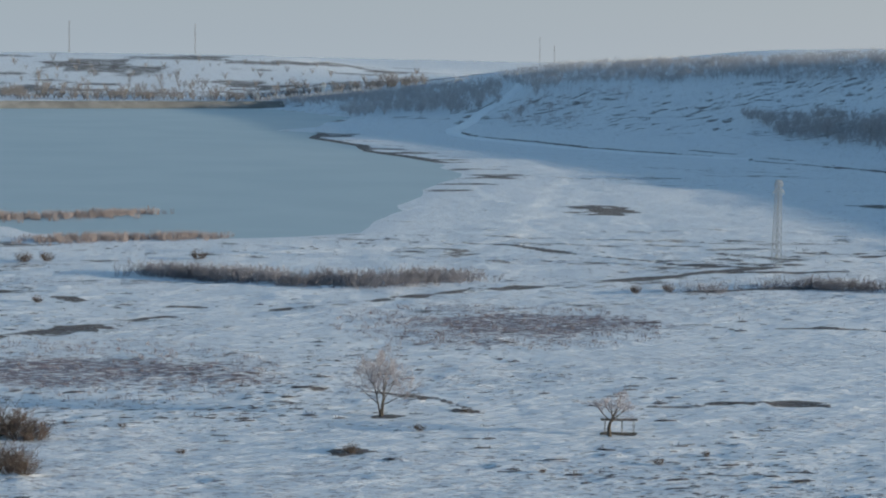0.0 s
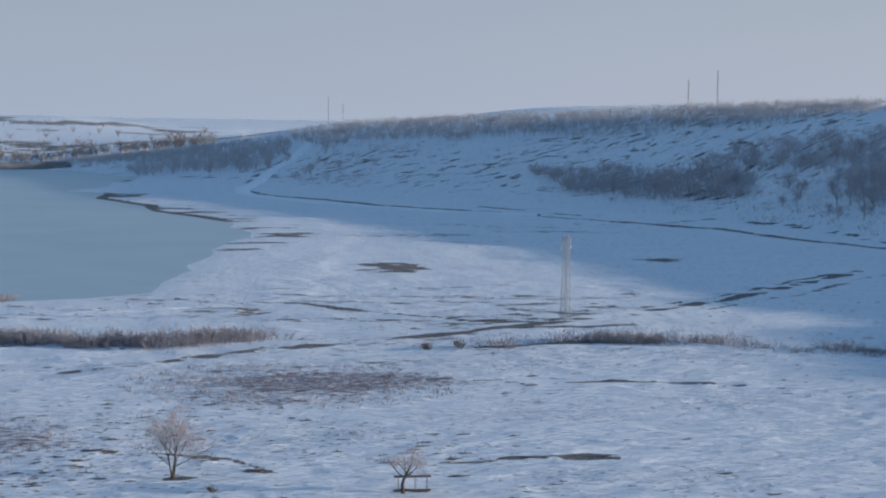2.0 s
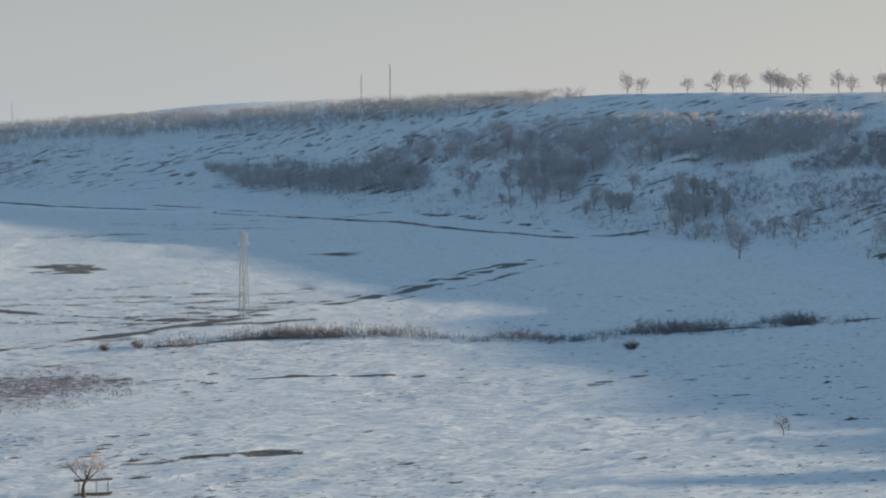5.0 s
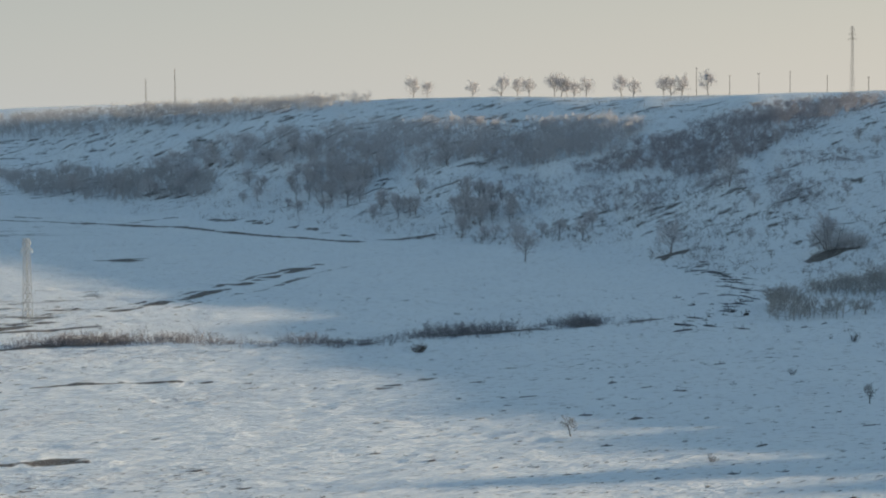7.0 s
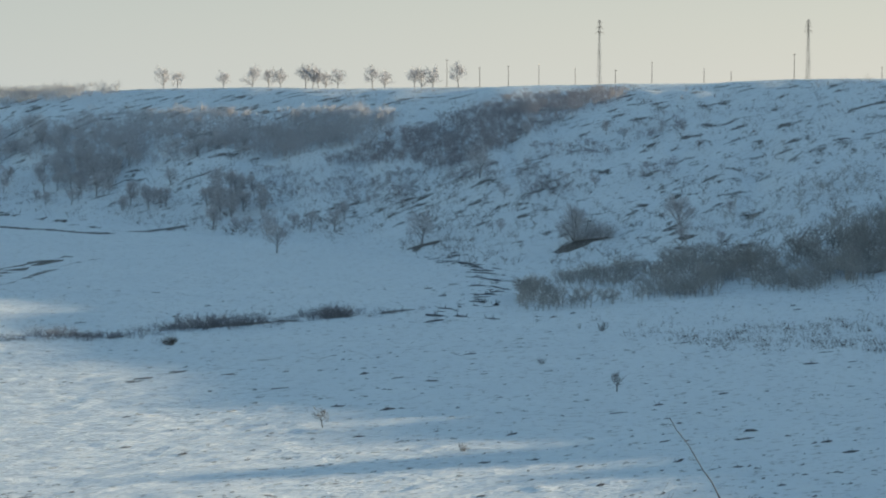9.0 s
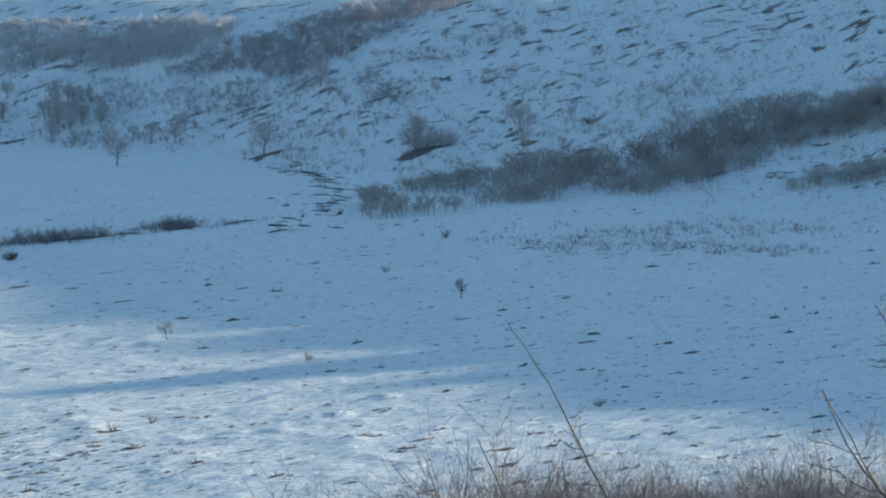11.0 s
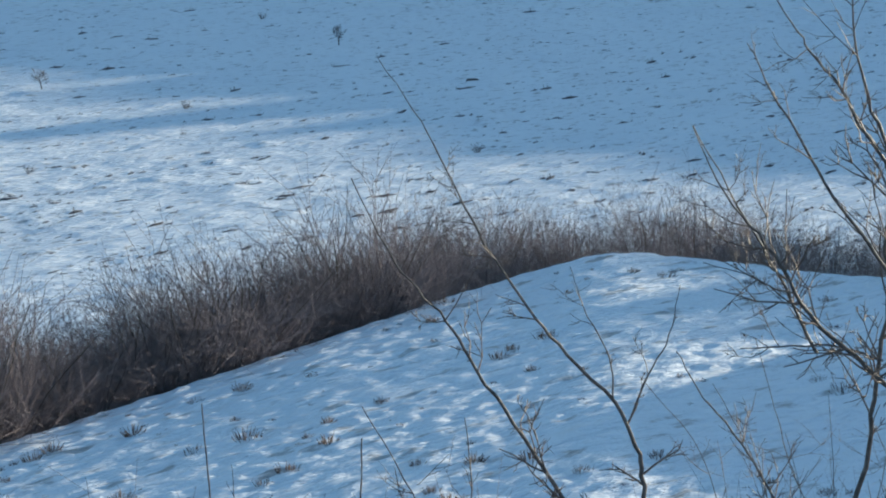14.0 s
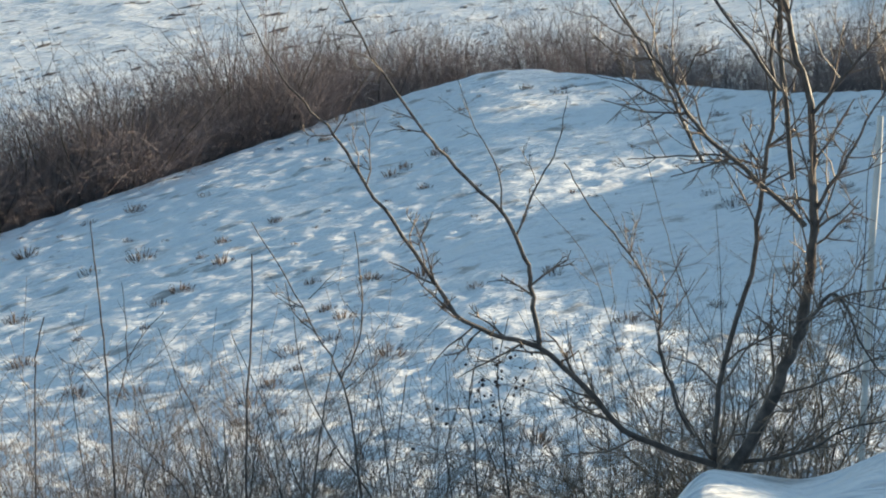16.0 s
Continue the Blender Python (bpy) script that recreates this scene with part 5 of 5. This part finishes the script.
class NearShrub:
    """A shrub made of main limbs that carry side twigs."""

    def __init__(self, label, twig_mat=NEAR_TWIG, bark=NEAR_BARK):
        self.twig_mat, self.bark = twig_mat, bark
        self.root = tagged(new("shrub"), label, "shrub")
        self.fine = Geo()

    def limb(self, pts, r0, r1, twigs=8, length=0.5, levels=2, rooted=False):
        pts = np.array(pts, float)
        if rooted:
            x, y, z = pts[0]
            gz = ground_z(x, y)
            if z > gz:
                pts = np.concatenate([[(x + 0.05, y + 0.05, gz - 0.1), (x + 0.02, y, 0.5 * (gz + z))], pts])
        if r1 > 0.0055:
            # thin leader that carries the limb on
            d = (pts[-1] - pts[-2]) / np.linalg.norm(pts[-1] - pts[-2])
            self.leader(pts[-1], d, r1)
        # smooth path with slight kinks
        k = len(pts)
        u = np.linspace(0, k - 1, 4 * k)
        path = np.stack([curve(u, np.arange(k), pts[:, c]) for c in range(3)], 1)
        path[1:-1] += rng.normal(0, 0.09 * r0 + 0.0015, path[1:-1].shape)
        r = np.linspace((0.75 if r0 > 0.04 else 0.6) * r0, 0.75 * r1, len(path))
        g = Geo()
        g.tube(path, r, 7)
        part("branch", g.mesh("branch", self.bark), self.root)
        for m in range(twigs):
            i = int(rng.uniform(0.1, 0.8) * (len(path) - 1))
            self.twig(path[i], path[i + 1] - path[i], length * rng.uniform(0.35, 1.0), min(0.45 * r[i] + 0.001, 0.007), levels)
        return path

    def leader(self, p, d, r):
        path = bent(rng, p - 0.02 * d, d, rng.uniform(0.7, 1.0), 6, 0.1, 0.03)
        g = Geo()
        g.tube(path, 0.75 * r * np.linspace(1, 0.2, len(path)), 6)
        part("branch", g.mesh("branch", self.bark), self.root)
        for m in range(7):
            i = rng.integers(1, len(path) - 1)
            self.twig(path[i], path[i + 1] - path[i], rng.uniform(0.15, 0.4), 0.003, 1)

    def twig(self, p, d, length, r, levels):
        kid = bent(rng, p, fan(rng, d, 25, 65), length, 2 + levels, 0.2, 0.06)
        self.fine.tube(kid, r * np.linspace(1, 0.4, len(kid)), 4 if r > 0.005 else 3)
        if levels > 0:
            for m in range(rng.integers(2, 5)):
                i = rng.integers(1, len(kid) - 1)
                self.twig(kid[i], kid[i + 1] - kid[i], length * rng.uniform(0.25, 0.55), r * 0.65, levels - 1)

    def done(self):
        if self.fine.n:
            tagged(part("crown", self.fine.mesh("crown", self.twig_mat), self.root), kind="stuff")
        return self.root


big = NearShrub("large bare thorny shrub with a forked trunk and fine twigs")
big.limb([(6.371, 6.534, 59.910), (6.561, 6.506, 60.175), (6.702, 6.500, 60.418), (6.811, 6.516, 60.661), (6.840, 6.513, 61.032), (6.881, 6.575, 61.274), (6.849, 6.573, 61.567), (6.836, 6.679, 61.831), (6.830, 6.744, 62.024), (6.798, 6.841, 62.298), (6.697, 6.853, 62.532)], 0.043, 0.008, 26, 0.7, 2, True)
big.limb([(6.384, 6.550, 59.957), (5.988, 6.742, 60.162), (5.836, 6.839, 60.358), (5.642, 6.979, 60.589), (5.432, 7.052, 60.682), (5.262, 7.111, 60.820), (5.160, 7.297, 61.088), (5.011, 7.373, 61.352), (4.945, 7.482, 61.539), (4.806, 7.502, 61.707), (4.722, 7.603, 61.871), (4.620, 7.743, 62.187)], 0.026, 0.003, 22, 0.4)
big.limb([(5.642, 6.979, 60.589), (5.666, 7.063, 60.811), (5.614, 7.045, 60.984), (5.574, 7.154, 61.171), (5.437, 7.338, 61.385), (5.290, 7.383, 61.578), (5.175, 7.551, 61.863), (5.067, 7.706, 62.199), (4.990, 7.803, 62.415), (4.875, 7.920, 62.652)], 0.020, 0.002, 10, 0.3)
big.limb([(5.598, 7.097, 61.077), (5.712, 7.091, 61.289), (5.808, 7.074, 61.455), (5.880, 7.088, 61.669)], 0.009, 0.002, 4, 0.2)
big.limb([(5.574, 7.154, 61.171), (5.589, 7.214, 61.360), (5.538, 7.328, 61.574), (5.515, 7.398, 61.740)], 0.007, 0.002, 4, 0.2)
big.limb([(6.813, 6.540, 61.031), (6.617, 6.692, 61.268), (6.407, 6.843, 61.506), (6.289, 6.886, 61.721), (6.227, 6.987, 61.863), (6.129, 7.121, 62.058), (6.003, 7.167, 62.341)], 0.022, 0.003, 18, 0.5)
big.limb([(6.854, 6.559, 61.543), (6.910, 6.421, 61.740), (6.959, 6.282, 61.934), (7.113, 6.184, 62.175)], 0.016, 0.002, 12, 0.5)
big.limb([(6.862, 6.522, 61.105), (6.925, 6.410, 61.356), (6.995, 6.296, 61.650), (7.119, 6.227, 61.846)], 0.016, 0.002, 12, 0.5)
big.limb([(6.367, 6.608, 60.025), (6.551, 6.763, 60.345), (6.739, 6.792, 60.764), (6.762, 6.779, 61.115), (6.870, 6.818, 61.487), (6.904, 6.887, 61.784), (6.979, 6.887, 62.033), (6.975, 6.949, 62.288), (7.015, 6.966, 62.538)], 0.026, 0.007, 22, 0.5, 2, True)
big.limb([(6.248, 6.634, 60.131), (6.231, 6.754, 60.315), (6.172, 6.792, 60.562), (6.210, 6.827, 60.705), (6.137, 7.012, 60.965), (5.993, 7.079, 61.162), (5.944, 7.187, 61.334)], 0.016, 0.003, 12, 0.4)
big.limb([(6.743, 6.714, 61.267), (6.591, 6.885, 61.322), (6.319, 6.999, 61.331), (6.223, 7.082, 61.324)], 0.010, 0.003, 8, 0.3)
big.limb([(6.514, 6.843, 61.397), (6.280, 7.004, 61.635), (6.095, 7.192, 61.717)], 0.007, 0.002, 6, 0.25)
big.limb([(6.806, 6.622, 61.231), (6.792, 6.729, 61.884), (6.810, 6.774, 62.091), (6.661, 6.843, 62.338), (6.623, 6.914, 62.482), (6.546, 7.017, 62.627), (6.432, 7.001, 62.751), (6.331, 7.131, 62.979)], 0.020, 0.003, 11, 0.4)
big.limb([(6.827, 6.750, 61.618), (6.608, 6.952, 62.024), (6.543, 7.072, 62.243), (6.471, 7.184, 62.439), (6.356, 7.190, 62.625), (6.340, 7.205, 62.672)], 0.014, 0.002, 7, 0.3)
big.limb([(6.533, 6.916, 61.290), (6.394, 7.036, 61.653), (6.240, 7.134, 61.965), (6.067, 7.243, 62.329), ], 0.014, 0.003, 8, 0.35)
big.limb([(6.418, 6.531, 59.982), (6.582, 6.273, 60.083), (6.678, 6.099, 60.226), (6.857, 5.937, 60.288)], 0.018, 0.003, 12, 0.5)
big.limb([(6.713, 6.433, 60.599), (6.849, 6.366, 60.749), (6.811, 6.146, 60.554), (6.860, 6.015, 60.422)], 0.018, 0.003, 12, 0.5)
big.done()

for k in range(22):
    tangle = NearShrub("thicket of thin reddish-brown stems on the bank", REDDISH, REDDISH if k % 3 else NEAR_BARK)
    bearing = rng.uniform(40.8, 49.0)
    for m in range(5):
        turn_a = radians(bearing + rng.uniform(-0.9, 0.9))
        d0 = rng.uniform(10.3, 12.5)
        base = np.array((d0 * math.sin(turn_a), d0 * math.cos(turn_a), 0))
        base[2] = ground_z(base[0], base[1]) - 0.1
        pts = bent(rng, base, (rng.normal(0, 0.25), rng.normal(0, 0.25), 1), rng.uniform(1.6, 3.2) * (1.0 if bearing > 43.2 else 0.6), 6, 0.2, 0.02)
        tangle.limb(pts, 0.009, 0.002, 14, 0.55, 2)
    tangle.done()

DARK_SHOOT = plain_material("dark_shoots", (0.055, 0.042, 0.038), (0.14, 0.105, 0.09), 9, 0.75, 0, 0.003)
thin = NearShrub("slender dark shoots rising from the bank", DARK_SHOOT, DARK_SHOOT)
thin.limb([(4.372, 9.524, 59.263), (4.491, 9.706, 59.772), (4.540, 9.764, 59.962), (4.617, 9.802, 60.146)], 0.010, 0.004, 2, 0.2, 0, True)
thin.limb([(4.731, 9.335, 59.232), (4.805, 9.493, 59.636), (4.864, 9.631, 60.021), (4.903, 9.754, 60.384), (4.926, 9.821, 60.604)], 0.013, 0.004, 2, 0.25, 0, True)
thin.limb([(5.079, 8.605, 59.401), (5.211, 8.774, 59.893), (5.316, 8.875, 60.262), (5.378, 8.957, 60.558)], 0.013, 0.005, 0, 0.2, 0, True)
thin.limb([(4.844, 9.497, 59.688), (4.984, 9.542, 59.956), (5.167, 9.519, 60.136)], 0.006, 0.002, 3, 0.2, 0)
thin.limb([(4.818, 9.511, 59.690), (4.742, 9.625, 59.862), (4.642, 9.706, 59.940)], 0.005, 0.002, 3, 0.2, 0)
thin.limb([(4.946, 9.539, 59.903), (4.988, 9.610, 60.124), (5.006, 9.667, 60.292)], 0.005, 0.002, 2, 0.2, 0)
thin.limb([(4.993, 8.658, 59.406), (4.995, 8.803, 59.693), (4.938, 8.961, 59.961), (4.901, 9.098, 60.231)], 0.008, 0.002, 3, 0.25, 0, True)
thin.limb([(4.849, 8.745, 59.415), (4.734, 8.917, 59.631), (4.608, 9.074, 59.824)], 0.008, 0.003, 3, 0.25, 0, True)
thin.limb([(5.232, 8.509, 59.394), (5.272, 8.659, 59.731), (5.282, 8.766, 59.969)], 0.006, 0.002, 2, 0.2, 0, True)
thin.done()

fork = NearShrub("forked bare shrub with upright shoots")
fork.limb([(5.308, 7.914, 59.591), (5.354, 8.029, 59.862), (5.371, 8.154, 60.139), (5.317, 8.284, 60.345), (5.242, 8.452, 60.632), (5.161, 8.589, 60.861)], 0.013, 0.003, 7, 0.3, 1, True)
fork.limb([(5.371, 8.154, 60.139), (5.483, 8.161, 60.315), (5.537, 8.214, 60.519), (5.567, 8.309, 60.803)], 0.008, 0.003, 4, 0.25, 1)
fork.limb([(5.317, 8.284, 60.345), (5.246, 8.369, 60.438), (5.242, 8.430, 60.580)], 0.006, 0.002, 3, 0.2, 1)
fork.limb([(5.317, 8.350, 60.500), (5.388, 8.331, 60.562), (5.472, 8.307, 60.637)], 0.004, 0.0015, 2, 0.15, 0)
fork.limb([(5.118, 8.042, 59.598), (5.213, 8.124, 59.867), (5.332, 8.192, 60.166), (5.416, 8.226, 60.360)], 0.010, 0.003, 4, 0.25, 1, True)
fork.limb([(5.353, 7.883, 59.590), (5.279, 8.054, 59.815), (5.219, 8.244, 60.119), (5.243, 8.365, 60.425)], 0.010, 0.003, 5, 0.3, 1, True)
fork.limb([(5.371, 8.131, 60.088), (5.482, 8.097, 60.174), (5.557, 8.063, 60.210)], 0.005, 0.002, 3, 0.2, 1)
fork.done()

berry_bush = NearShrub("bare shrub hung with dark dried berry clusters")
berry_bush.limb([(6.032, 7.950, 59.373), (6.098, 8.059, 59.657), (6.129, 8.145, 59.866), (6.226, 8.177, 60.078)], 0.010, 0.003, 10, 0.4, 2, True)
berry_bush.limb([(6.155, 7.855, 59.373), (6.225, 7.990, 59.709), (6.268, 8.092, 59.972), (6.375, 8.137, 60.238)], 0.010, 0.003, 10, 0.4, 2, True)
berry_bush.limb([(5.930, 8.027, 59.374), (5.978, 8.135, 59.632), (6.071, 8.163, 59.814)], 0.008, 0.003, 8, 0.35, 2, True)
berry_bush.done()
bm = bmesh.new()
bmesh.ops.create_icosphere(bm, subdivisions=1, radius=0.01)
me = bpy.data.meshes.new("berry")
bm.to_mesh(me), bm.free()
me.materials.append(BERRY)
for k in range(60):
    berry = part("berry", me, berry_bush.root)
    c = Vector((6.169, 8.057, 59.885)) + Vector((rng.normal(0, 0.15), rng.normal(0, 0.05), rng.normal(0, 0.13)))
    berry.matrix_basis = Matrix.LocRotScale(c, Euler((rng.uniform(0, 3), 0, 0)), (rng.uniform(0.6, 1.25),) * 3)

# pale stake leaning beside the shrub
g = Geo()
g.tube([(7.697, 6.928, 60.291), (7.773, 7.006, 60.609), (7.864, 7.076, 60.984), (7.915, 7.123, 61.241)], [0.016, 0.017, 0.018, 0.015], 8)
STAKE = plain_material("pale_wood", (0.62, 0.6, 0.57), (0.8, 0.78, 0.75), 8, 0.8, 0, 0.003)
stake = tagged(new("stake"), "pale peeled wooden stake among the shrubs", "stake")
part("shaft", g.mesh("shaft", STAKE), stake)
g = Geo()
sx, sy, sz = 7.697, 6.928, 60.291
g.tube([(sx, sy, ground_z(sx, sy) - 0.2), (sx, sy, sz)], [0.017, 0.016], 8)
part("shaft_foot", g.mesh("shaft_foot", STAKE), stake)

# low brush lower down the bank
BANK_TWIG = plain_material("bank_twigs", (0.17, 0.138, 0.12), (0.33, 0.27, 0.238), 3, 0.9)
bank_kinds = [shrub(220 + k, 2.3, 34, 10, 0.0028, 0.6, "low grey-brown brush on the bank", BANK_TWIG, 0.3) for k in range(3)]
left_over = list(bank_kinds)
for k in range(46):
    a = 24 + 25 * ((k + rng.uniform(-0.5, 0.5)) / 46) ** 1.3
    d = rng.uniform(10.6, 13.2)
    ob = left_over.pop() if left_over else copy_thing(bank_kinds[rng.integers(3)], pose(0, 0, 0))
    placed(ob, d * math.sin(radians(a)), d * math.cos(radians(a)), rng.uniform(0.72, 1.02) * (1.12 if a < 36 else 0.95), rng.uniform(0, 6.28), 0.1)
